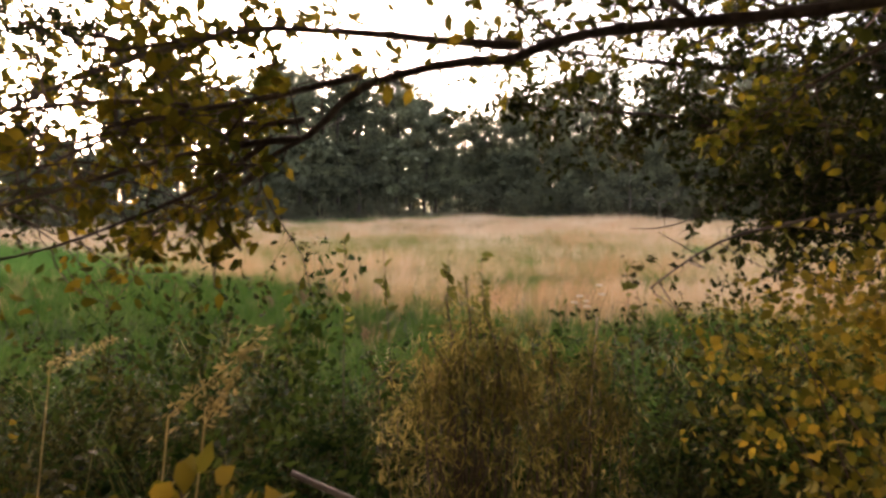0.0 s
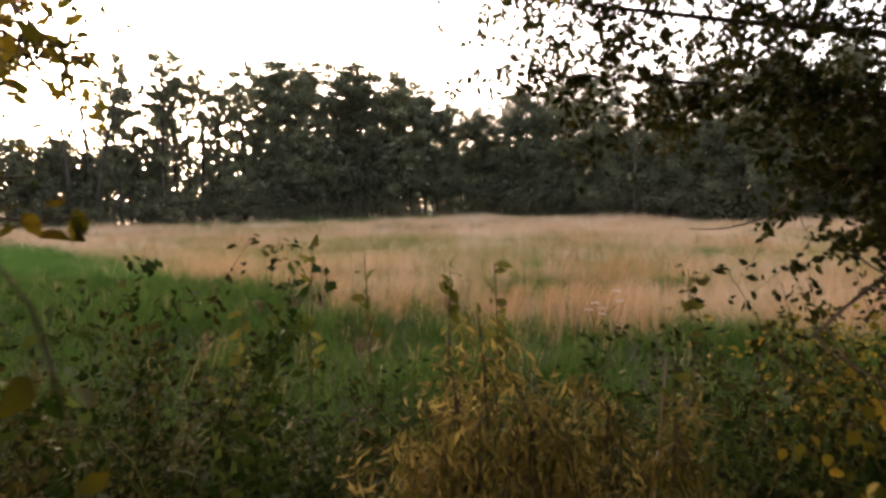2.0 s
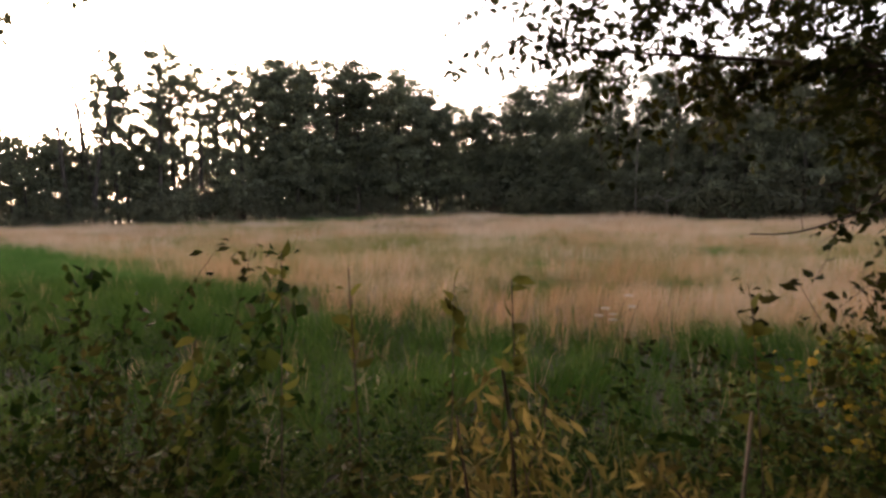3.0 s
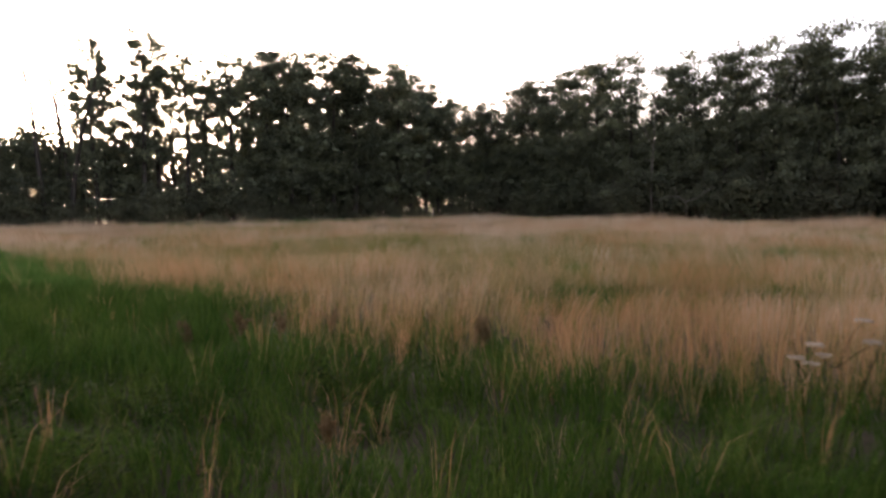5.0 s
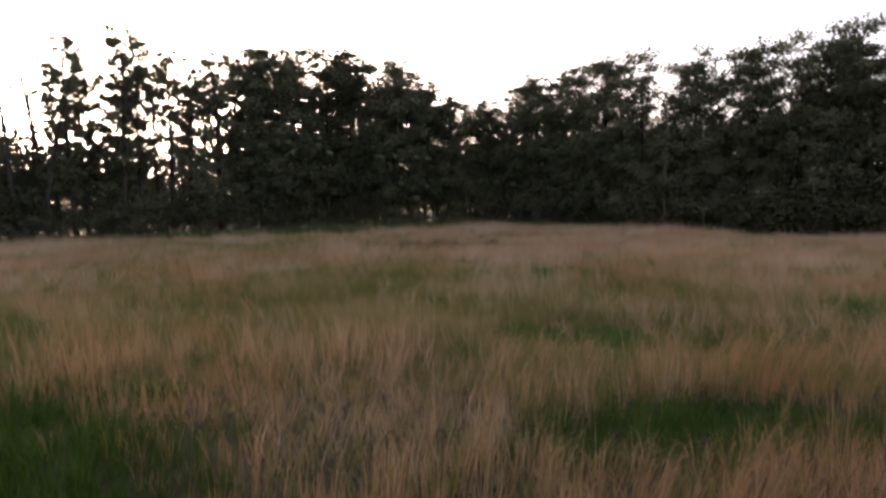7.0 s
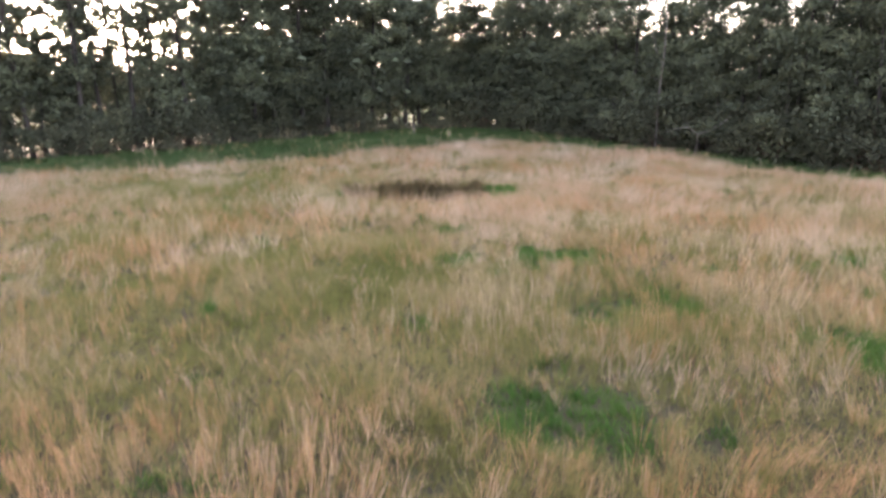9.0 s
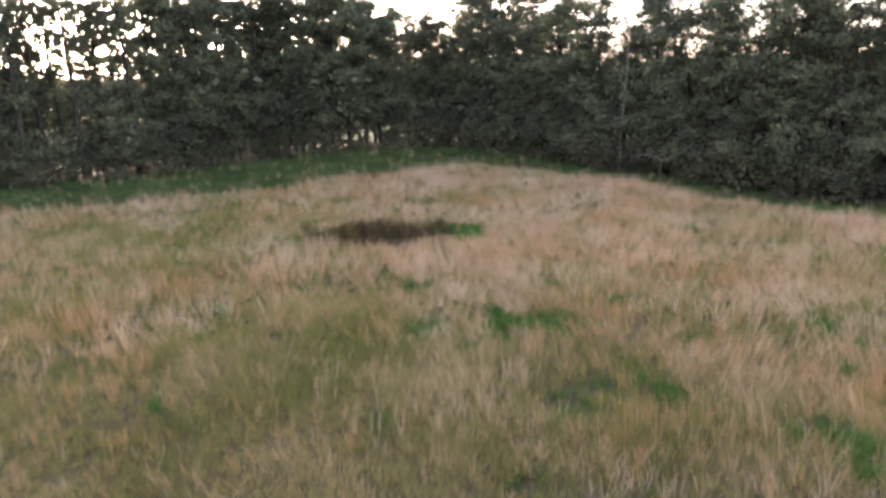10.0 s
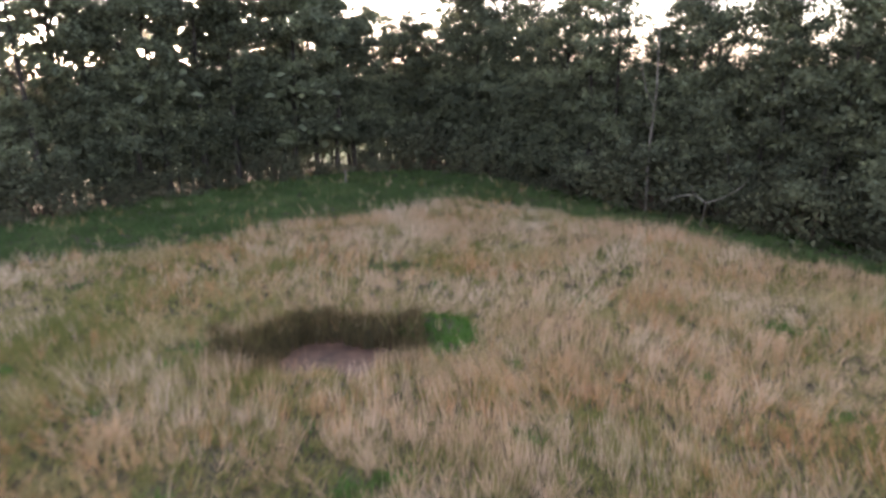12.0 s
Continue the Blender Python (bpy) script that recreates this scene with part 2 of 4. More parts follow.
def soft_noise(x, y, scale, seed):
    """Smooth value noise over the plan, about 0 to 1."""
    r = np.random.default_rng(seed)
    g = r.random((256, 256))
    u, v = x / scale + 97.3, y / scale + 61.7
    i, j = np.floor(u).astype(int), np.floor(v).astype(int)
    a, b = u - i, v - j
    a, b = a * a * (3 - 2 * a), b * b * (3 - 2 * b)
    i, j = i % 255, j % 255
    return (g[i, j] * (1 - a) + g[i + 1, j] * a) * (1 - b) + (g[i, j + 1] * (1 - a) + g[i + 1, j + 1] * a) * b


# ---- the plan ----
EDGE = [(-70, 30), (-50, 52), (-34, 64), (-26, 70), (-19, 75), (-14, 81), (-7, 87), (0, 91), (5, 92),
        (11.5, 87), (15.5, 78), (20, 69.5), (24, 62.5), (27, 57.5), (31, 51.5), (39, 41), (50, 28)]           # foot of the wood
STRIP = [(-70, 20), (-45, 42), (-27, 56), (-18, 60), (-11, 61), (-5, 66), (3, 71), (8, 74), (11, 71),
         (14, 66), (18, 61), (21, 56), (25, 51), (30, 45), (40, 33), (50, 20)]                      # where the green strip begins
NEAR = [(-70, 75), (-36, 50), (-17.7, 32.5), (-10, 25), (-6.2, 20.3), (-3.3, 17.6), (-2.1, 15.6), (-0.8, 14.9), (0.5, 14.6), (1.0, 13.9), (1.8, 13.4), (3, 12.9), (6, 12.0), (50, 10)]  # tall dry grass begins
POOL = (-0.45, 48.2, 3.6, 2.5)
BACK = 1.0      # how far the hedge stands back from its own plan


def line_y(line, x):
    return np.interp(x, [p[0] for p in line], [p[1] for p in line])


def in_pool(x, y):
    """0 far from the pool, 1 in its middle."""
    r = np.sqrt(((x - POOL[0]) / POOL[2]) ** 2 + ((y - POOL[1]) / POOL[3]) ** 2) + 0.5 * (soft_noise(x, y, 1.1, 17) - 0.5)
    return np.clip((1.25 - r) / 0.6, 0, 1)


def land(x, y):
    """Height of the bare ground."""
    z = 0.12 * (soft_noise(x, y, 9.0, 3) - 0.5) + 0.05 * (soft_noise(x, y, 1.7, 4) - 0.5)
    bank = np.exp(-((y - 5.2 + BACK) / 1.6) ** 2) * 0.35
    ditch = np.exp(-((y - 3.3 + BACK) / 0.55) ** 2) * 0.4
    p = in_pool(x, y)
    return z + bank - ditch - 0.85 * p * p * (3 - 2 * p)


def green(x, y):
    """How far the ground is covered by short green grass: 1 in the strips and patches, 0 in the tall dry grass."""
    wob = (soft_noise(x, y, 4.0, 11) - 0.5) * 5.0 + (soft_noise(x, y, 1.2, 12) - 0.5) * 1.6
    g = np.clip((line_y(NEAR, x) - y + wob * 0.4) / 3.4 + 0.38, 0, 1)
    g = np.maximum(g, np.clip((11.2 - y) / 2.2, 0, 1))
    g = np.maximum(g, np.clip((y - line_y(STRIP, x) + wob * 0.6) / 2.0 + 0.3, 0, 1))
    for cx, cy, rx, ry in ((1.9, 24.0, 0.85, 1.3), (3.5, 23.7, 1.0, 1.5), (2.7, 23.2, 1.2, 0.7), (3.6, 35.2, 0.6, 1.7), (5.2, 34.9, 1.4, 0.9),
                           (4.6, 29.2, 0.6, 0.9), (5.7, 30.2, 0.6, 0.5), (7.4, 29.6, 0.5, 0.7), (3.4, 48.6, 1.8, 2.2),
                           (3.9, 18.6, 1.7, 0.9), (2.2, 17.6, 1.5, 0.75), (5.4, 17.8, 1.3, 0.9), (0.4, 13.4, 0.5, 0.9)):
        r = np.sqrt(((x - cx) / rx) ** 2 + ((y - cy) / ry) ** 2) + 0.25 * (soft_noise(x, y, 0.8, 13) - 0.5)
        g = np.maximum(g, np.clip((1.15 - r) / 0.3, 0, 1))
    spots = np.clip((soft_noise(x, y, 1.5, 14) * 0.75 + soft_noise(x, y, 0.6, 15) * 0.25 - 0.74) * 9, 0, 0.9)
    g = np.maximum(g, spots)
    return g

# ---- ground ----


def view_wedge(x, y):
    """The meadow that lies open to the walk."""
    return (np.abs(x - 0.5) < 4.5 + 0.75 * (y - 4.0)) & (y < line_y(EDGE, x) + 1.0)


def make_ground():
    def stops(spans):
        out = [spans[0][0]]
        for lo, hi, step in spans:
            out += list(np.arange(lo + step, hi + 1e-6, step))
        return np.array(out)
    xs = stops([(-900, -100, 100), (-100, -40, 6), (-40, -8, 2), (-8, 10, 0.4), (10, 40, 2), (40, 100, 6), (100, 900, 100)])
    ys = stops([(-900, -100, 100), (-100, -10, 10), (-10, 40, 1), (40, 56, 0.4), (56, 100, 2), (100, 200, 10), (200, 1500, 100)])
    gx, gy = np.meshgrid(xs, ys, indexing="ij")
    gz = land(gx, gy) * (np.abs(gx) < 120) * (np.abs(gy) < 160)
    v = np.stack([gx, gy, gz], axis=-1).reshape(-1, 3)
    nx, ny = len(xs), len(ys)
    i, j = np.meshgrid(np.arange(nx - 1), np.arange(ny - 1), indexing="ij")
    a = (i * ny + j).ravel()
    f = np.stack([a, a + ny, a + ny + 1, a + 1], axis=1)
    me = mesh_of("ground", v, f, SOIL, True)
    me.materials.append(MUD)
    me.materials.append(PASTURE)
    me.materials.append(SHADED_MEADOW)
    c = v[f].mean(axis=1)
    far = (c[:, 1] > line_y(EDGE, c[:, 0]) + 7) & (np.abs(c[:, 0]) < 200)
    me.polygons.foreach_set("material_index", np.where(far, 2, np.where(~view_wedge(c[:, 0], c[:, 1]) & (c[:, 1] > 7), 3, in_pool(c[:, 0], c[:, 1]) > 0.75)).astype(np.int32))
    tagged(new("ground", me), "meadow soil under the grass, running on to the horizon", "ground", kind="structure")


make_ground()


# ---- trees of the wood ----


def make_tree(seed, kind, height):
    """An alder: bent trunk with limbs (one mesh) and a crown of small leaf sprays in clumps with gaps between."""
    rng = np.random.default_rng(seed)
    spec = {"slender": (0.28, 0.085, 48, 125, 0.56), "dense": (0.12, 0.14, 58, 165, 1.0), "thicket": (0.03, 0.27, 28, 84, 0.9),
            "fill": (0.04, 0.32, 30, 22, 1.5), "open": (0.46, 0.135, 26, 112, 0.9), "canopy": (0.48, 0.27, 34, 40, 1.7),
            "bare": (0.35, 0.06, 22, 34, 0.5), "pole": (0.34, 0.15, 26, 54, 0.8)}
    low, reach, limbs, sprays, puff = spec[kind]
    r0 = height * (0.012 if kind != "dense" else 0.013)
    trunk = bend(rng, (0, 0, -0.2), (rng.normal() * 0.03, rng.normal() * 0.03, 1), height * 0.94, 9, 0.018 if kind in ("slender", "dense", "open") else 0.045)
    hz = trunk[:, 2]
    wood = [tube(trunk, np.linspace(r0 * 1.25, r0 * (0.42 if kind in ("slender", "bare") else 0.15), len(trunk)), 7)]
    spots = []
    for k in range(limbs):
        u = low + (1 - low) * ((k + rng.random()) / limbs) ** (0.8 if kind == "slender" else 0.9)
        z = u * height
        at = np.array([np.interp(z, hz, trunk[:, 0]), np.interp(z, hz, trunk[:, 1]), z])
        turn = k * 2.4 + rng.normal() * 0.5
        shape = math.sin(math.pi * min(1, max(0.06, (u - low * 0.7) / (1.04 - low * 0.7)))) ** 0.6
        if kind == "slender":
            shape = 0.40 + 0.75 * math.sin(math.pi * min(1.0, 0.12 + 0.82 * max(0.0, (u - low) / (1 - low)))) ** 0.8
        ln = height * reach * shape * rng.uniform(0.4, 1.5)
        way = (math.cos(turn), math.sin(turn), rng.uniform(0.15, 0.8) + (0.5 if kind in ("slender", "bare", "pole") else 0.0))
        limb = bend(rng, at, way, ln + 0.3, 3, 0.18)
        if kind not in ("thicket", "fill") or k % 4 == 0:
            wood.append(tube(limb, np.linspace(r0 * 0.30 * (1.2 - u), 0.012, len(limb)), 3))
        if rng.random() < 0.9:
            for q in ((1.0, 0.55) if ln > 1.2 else (0.9,)):
                c = limb[-1] * q + limb[0] * (1 - q) + rng.normal(size=3) * 0.12
                m = int(sprays * rng.uniform(0.5, 1.3) * (1 if q == 1 else 0.7))
                s = puff * rng.uniform(0.55, 1.1) * np.array([1.0, 1.0, 0.75 if kind in ("slender", "bare") else 0.5])
                p = rng.normal(size=(m, 3)) * s * 0.5
                spots.append(c + p + np.array([0, 0, -0.12]) * np.abs(p[:, :1]))
    for k in range(6):
        spots.append(trunk[-1] + rng.normal(size=(int(sprays * 0.25), 3)) * np.array([0.3, 0.3, 0.4]) - np.array([0, 0, 0.35 * k]))
    at = np.concatenate(spots)
    fine = 0.78 if kind in ("slender", "bare") else 1.9 if kind in ("fill", "canopy") else 0.95
    crown = leaves(rng, at, fine * rng.uniform(0.21, 0.44, len(at)), 0.5, 0.62 if kind in ("fill", "canopy") else 0.42, 0.12, False, 0.38)
    wv, wf = joined(wood)
    return mesh_of("trunk", wv, wf, BARK, True), mesh_of("crown", *crown, ALDER)


WOOD_LABEL = {"slender": "tall slender alder with a thin broken crown at the wood's edge",
              "dense": "alder with a dense dark green crown at the wood's edge",
              "open": "alder with an airy crown on a bare upper trunk",
              "thicket": "young leafy tree, green down to the ground, under the alders",
              "fill": "shaded young tree deep in the wood",
              "canopy": "unseen spreading tree added to shade the hedge bottom",
              "pole": "slim young alder with a bare stem and a leafy top",
              "bare": "thin half-dead alder with few leaves"}
models = {}
for kind, count, h in (("slender", 4, 15.0), ("dense", 4, 15.0), ("open", 4, 14.0), ("bare", 2, 15.0), ("thicket", 4, 8.0), ("pole", 4, 10.0), ("canopy", 3, 11.0), ("fill", 3, 8.0)):
    models[kind] = []
    for k in range(count):
        trunk_me, crown_me = make_tree(100 + 17 * k + len(kind), kind, h)
        models[kind].append((trunk_me, crown_me, h))


def plant_tree(kind, pick, x, y, h, turn, group="trees of the wood"):
    trunk_me, crown_me, h0 = models[kind][pick % len(models[kind])]
    ob = thing("tree", WOOD_LABEL[kind], "tree", group)
    part("trunk", trunk_me, ob)
    part("crown", crown_me, ob)
    s = h / h0
    ob.location = (x, y, float(land(np.array(x), np.array(y))))
    ob.scale = (s, s, s)
    ob.rotation_euler = (0, 0, turn)
    return ob


SLENDER = [(-32.1, 66.5, 16.9), (-31.1, 68.8, 15.5), (-29.1, 69.0, 17.7), (-28.4, 70.9, 17.0), (-25.7, 71.3, 16.7), (-25.1, 73.7, 15.5), (-22.1, 74.1, 16.8), (-20.8, 76.3, 16.3), (-33.9, 67.1, 14.2), (-32.1, 68.5, 12.9), (-30.7, 70.0, 14.0), (-27.5, 72.4, 15.2), (-24.0, 75.0, 14.5), (-29.6, 72.5, 14.2), (-26.3, 75.2, 14.6), (-22.9, 76.9, 15.0)]
BARE = [(-35.5, 63.9, 16.3), (-34.0, 65.3, 16.8), (-35.6, 65.9, 13.5), (-33.6, 64.9, 15.6)]
DENSE = [(-18.8, 76.8, 17.7), (-17.3, 79.6, 18.5), (-15.4, 80.7, 18.5), (-13.3, 83.7, 19.4), (-10.9, 84.9, 19.2), (-9.5, 87.5, 19.4), (-6.5, 88.8, 19.0), (-4.5, 90.7, 18.5), (-2.7, 91.0, 16.8), (-1.0, 93.0, 16.4), (0.9, 92.8, 15.4), (3.2, 94.2, 14.8), (5.7, 92.8, 14.7), (8.2, 91.6, 16.4), (10.4, 89.1, 16.8), (12.8, 86.3, 16.7), (14.3, 81.9, 16.6), (16.2, 78.7, 16.5), (-20.3, 78.2, 16.6), (-16.2, 82.6, 17.4), (-12.1, 87.2, 17.8), (-7.8, 91.0, 17.6), (29.4, 60.5, 13.6)]
OPEN = [(17.8, 75.3, 16.0), (19.1, 73.8, 16.0), (20.5, 70.8, 14.4), (21.8, 67.6, 15.2), (23.2, 66.5, 14.1), (24.2, 63.5, 14.6), (25.5, 62.6, 13.9), (26.5, 59.8, 14.3), (27.4, 59.0, 14.2), (28.7, 56.6, 14.0), (29.8, 55.4, 14.2), (30.5, 53.7, 14.0), (31.6, 52.7, 13.6), (32.4, 51.1, 13.6)]

trng = np.random.default_rng(5)
for kind, rows in (("slender", SLENDER), ("bare", BARE), ("dense", DENSE), ("open", OPEN)):
    for k, (x, y, h) in enumerate(rows):
        plant_tree(kind, k, x, y, h, trng.uniform(0, 6.28))


def along_edge(u, back):
    """A place in the wood: u runs along its open edge from 0 to 1, back is how deep it lies."""
    e = np.array(EDGE[1:-1], float)
    run = np.concatenate([[0], np.cumsum(np.linalg.norm(np.diff(e, axis=0), axis=1))])
    x, y = np.interp(u * run[-1], run, e[:, 0]), np.interp(u * run[-1], run, e[:, 1])
    out = unit(np.array([x - 2.0, y - 40.0]))
    return x + out[0] * back, y + out[1] * back


# deeper rows of the wood, lower than the front, and the young growth under them
for k in range(104):
    x, y = along_edge((k + trng.random()) / 104, trng.uniform(1.0, 5.0))
    if (-6 < x < 3 or -31 < x < -27) and k % 2:
        continue
    if -12 < x < 6 and k % 5 > 2 or x < -28 and k % 4 == 3:
        plant_tree("pole", k, x, y, trng.uniform(7.5, 10.0), trng.uniform(0, 6.28))
        continue
    plant_tree("thicket", k, x, y, trng.uniform(6.0, 8.5) if x < 0 else trng.uniform(7.0, 10.0), trng.uniform(0, 6.28))

for k in range(12):
    x, y = along_edge((k + trng.random()) / 40, trng.uniform(0.5, 3.0))
    plant_tree("pole" if k % 2 else "thicket", k, x, y, trng.uniform(6.5, 8.5), trng.uniform(0, 6.28))

for k in range(26):
    x, y = along_edge(0.58 + 0.40 * (k + trng.random()) / 26, trng.uniform(-0.8, 1.2))
    plant_tree("thicket", k, x, y, trng.uniform(4.5, 9.0), trng.uniform(0, 6.28))

for k in range(80):
    x, y = along_edge((k + trng.random()) / 80, trng.uniform(4.5, 9.0))
    if (-7 < x < 4 or -32 < x < -26) and k % 3:
        continue
    if -12 < x < 6:
        plant_tree("pole", k, x, y, trng.uniform(8.0, 10.5), trng.uniform(0, 6.28))
        if k % 3 == 1:
            continue
    plant_tree("fill", k, x, y, trng.uniform(6.5, 8.5) if x < -10 else trng.uniform(7.0, 10.0), trng.uniform(0, 6.28))

# taller trees further back, behind the closed part of the wood
for k in range(20):
    x, y = along_edge(0.30 + 0.34 * (k + trng.random()) / 20, trng.uniform(3.5, 8.0))
    plant_tree("open" if k % 3 else "fill", k, x, y, trng.uniform(11.5, 14.0), trng.uniform(0, 6.28))

for k in range(12):
    x, y = along_edge(0.64 + 0.34 * (k + trng.random()) / 12, trng.uniform(3.0, 6.0))
    plant_tree("open", k + 1, x, y, trng.uniform(12.0, 13.8), trng.uniform(0, 6.28))

# the next hedgerow, across the pasture behind the wood
for k in range(40):
    plant_tree("fill", k, -95.0 + 3.4 * k + trng.uniform(-1, 1), 150.0 + trng.uniform(-5, 5) - 0.1 * abs(-95.0 + 3.4 * k), trng.uniform(6.0, 8.5), trng.uniform(0, 6.28), group="trees of the far hedgerow")

# a wood added out of view behind the start of the walk, to shade the hedge
for k in range(12):
    plant_tree("fill", k, -15.0 + 2.8 * k + trng.uniform(-0.6, 0.6), trng.uniform(-6.0, -3.0) - BACK, trng.uniform(14.0, 17.0), trng.uniform(0, 6.28), group="trees behind the hedge")

# more unseen trees beside and behind the start, added to block skylight
for x, y, h in ((3.9, -0.4, 13.0), (-2.4, 0.0, 12.5), (0.6, -1.6, 13.5), (-5.5, 1.5, 12.0), (6.5, 2.2, 12.0),
                (6.8, 5.4, 14.0), (-6.4, 5.8, 14.0), (4.8, 3.2, 13.5), (-4.6, 3.0, 13.0)):
    plant_tree("open", int(h), x, y - BACK, h, trng.uniform(0, 6.28), group="trees behind the hedge")

# high crowns above the view, added to darken the hedge bottom
for x, y, h in ((3.5, 4.4, 11.0), (-2.8, 4.5, 11.0), (1.8, 0.3, 11.0), (-1.3, 0.3, 11.0), (-4.3, 6.6, 11.5), (5.0, 6.8, 11.5), (-3.6, 1.8, 11.0), (4.4, 1.8, 11.0),
                (0.3, -2.0, 12.0), (-3.0, -2.2, 12.0), (3.4, -2.2, 12.0), (-6.5, 3.0, 12.0), (7.2, 3.2, 12.0), (0.2, -4.5, 13.0)):
    plant_tree("canopy", int(7 * x), x, y - BACK, h, trng.uniform(0, 6.28), group="trees behind the hedge")

# ---- bushes at the foot of the wood ----


def make_bush(seed, h, wide, leaf, clumps, each, material, fine=False):
    rng = np.random.default_rng(seed)
    wood, spots = [], []
    for k in range(clumps):
        turn = rng.uniform(0, 6.28)
        out = math.sqrt(rng.random()) * wide
        top = h * (1 - 0.55 * (out / wide) ** 2) * rng.uniform(0.35, 1.0)
        c = np.array([math.cos(turn) * out, math.sin(turn) * out, max(0.25, top)])
        stem = np.array([[c[0] * 0.25, c[1] * 0.25, -0.05], [c[0] * 0.55, c[1] * 0.55, c[2] * 0.5], c])
        wood.append(tube(stem, [0.03 * h / 3, 0.02 * h / 3, 0.006], 4))
        p = rng.normal(size=(each, 3)) * np.array([0.32, 0.32, 0.22]) * wide * 0.55
        spots.append(c + p)
    at = np.concatenate(spots)
    at = at[at[:, 2] > 0.05]
    return (mesh_of("branchwork", *joined(wood), TWIG, True),
            mesh_of("foliage", *leaves(rng, at, leaf * rng.uniform(0.7, 1.3, len(at)), 0.3, 0.46, 0.12, fine, 0.4), material))


bush_models = [make_bush(300 + k, 4.0, 2.2, 0.28, 30, 66, BUSH) for k in range(4)]


def plant_bush(pick, x, y, s, turn, sz=1.0):
    ob = thing("bush", "dense dark green bush at the foot of the wood", "bush", "bushes of the wood")
    stems, lv = bush_models[pick % len(bush_models)]
    part("branchwork", stems, ob)
    part("foliage", lv, ob)
    ob.location, ob.scale, ob.rotation_euler = (x, y, 0.0), (s, s, s * sz), (0, 0, turn)


brng = np.random.default_rng(8)
for k in range(84):
    x, y = along_edge((k + brng.random()) / 84, brng.uniform(-0.5, 3.0))
    if x < 6 and k % 5 > 3:
        continue
    s = brng.uniform(0.6, 1.1) * (0.5 if -6 < x < 6 else 1.05 if x < -20 else 0.8 if x < 0 else 1.35)
    plant_bush(k, x, y, s, brng.uniform(0, 6.28), brng.uniform(0.9, 1.2))

low_models = [make_bush(340 + k, 1.3, 1.1, 0.17, 18, 34, BUSH) for k in range(3)]
for k in range(70):
    x, y = along_edge((k + brng.random()) / 70, brng.uniform(-1.8, 0.2))
    ob = thing("bush", "low dark scrub where the wood meets the meadow", "bush", "low scrub of the wood")
    part("branchwork", low_models[k % 3][0], ob)
    part("foliage", low_models[k % 3][1], ob)
    s = brng.uniform(0.6, 1.3)
    ob.location, ob.scale, ob.rotation_euler = (x, y, 0.0), (s, s, s * brng.uniform(0.6, 1.1)), (0, 0, brng.uniform(0, 6.28))

# ---- grass of the meadow ----


def scatter(rng, box, per_m2, keep):
    """Random places in a box (x0, x1, y0, y1), kept with the chance that keep gives."""
    n = int((box[1] - box[0]) * (box[3] - box[2]) * per_m2)
    x, y = rng.uniform(box[0], box[1], n), rng.uniform(box[2], box[3], n)
    ok = rng.random(n) < keep(x, y)
    return x[ok], y[ok]


BANDS = [((-24, 26, 4.8, 20), 340, 0.0028), ((-30, 32, 20, 34), 350, 0.0034), ((-36, 36, 34, 52), 240, 0.008), ((-44, 42, 52, 90), 135, 0.012)]


def tufted(rng, x, y, each, spread):
    """Blade places in tufts round the given places: x, y and the way out from the tuft's middle."""
    n = len(x)
    t, r = rng.uniform(0, 6.28, (n, each)), spread * np.sqrt(rng.random((n, each)))
    return (x[:, None] + r * np.cos(t)).ravel(), (y[:, None] + r * np.sin(t)).ravel(), t.ravel(), np.repeat(rng.random(n), each)


def olive_ground(x, y):
    """Where the dry stalks stand thin and the olive grass shows."""
    return np.clip(np.exp(-((x + 11) / 10) ** 2 - ((y - 48) / 9) ** 2) + 0.8 * np.exp(-((x + 4) / 7) ** 2 - ((y - 33) / 7) ** 2) + 0.42 * np.exp(-((y - 25) / 6) ** 2), 0, 1)


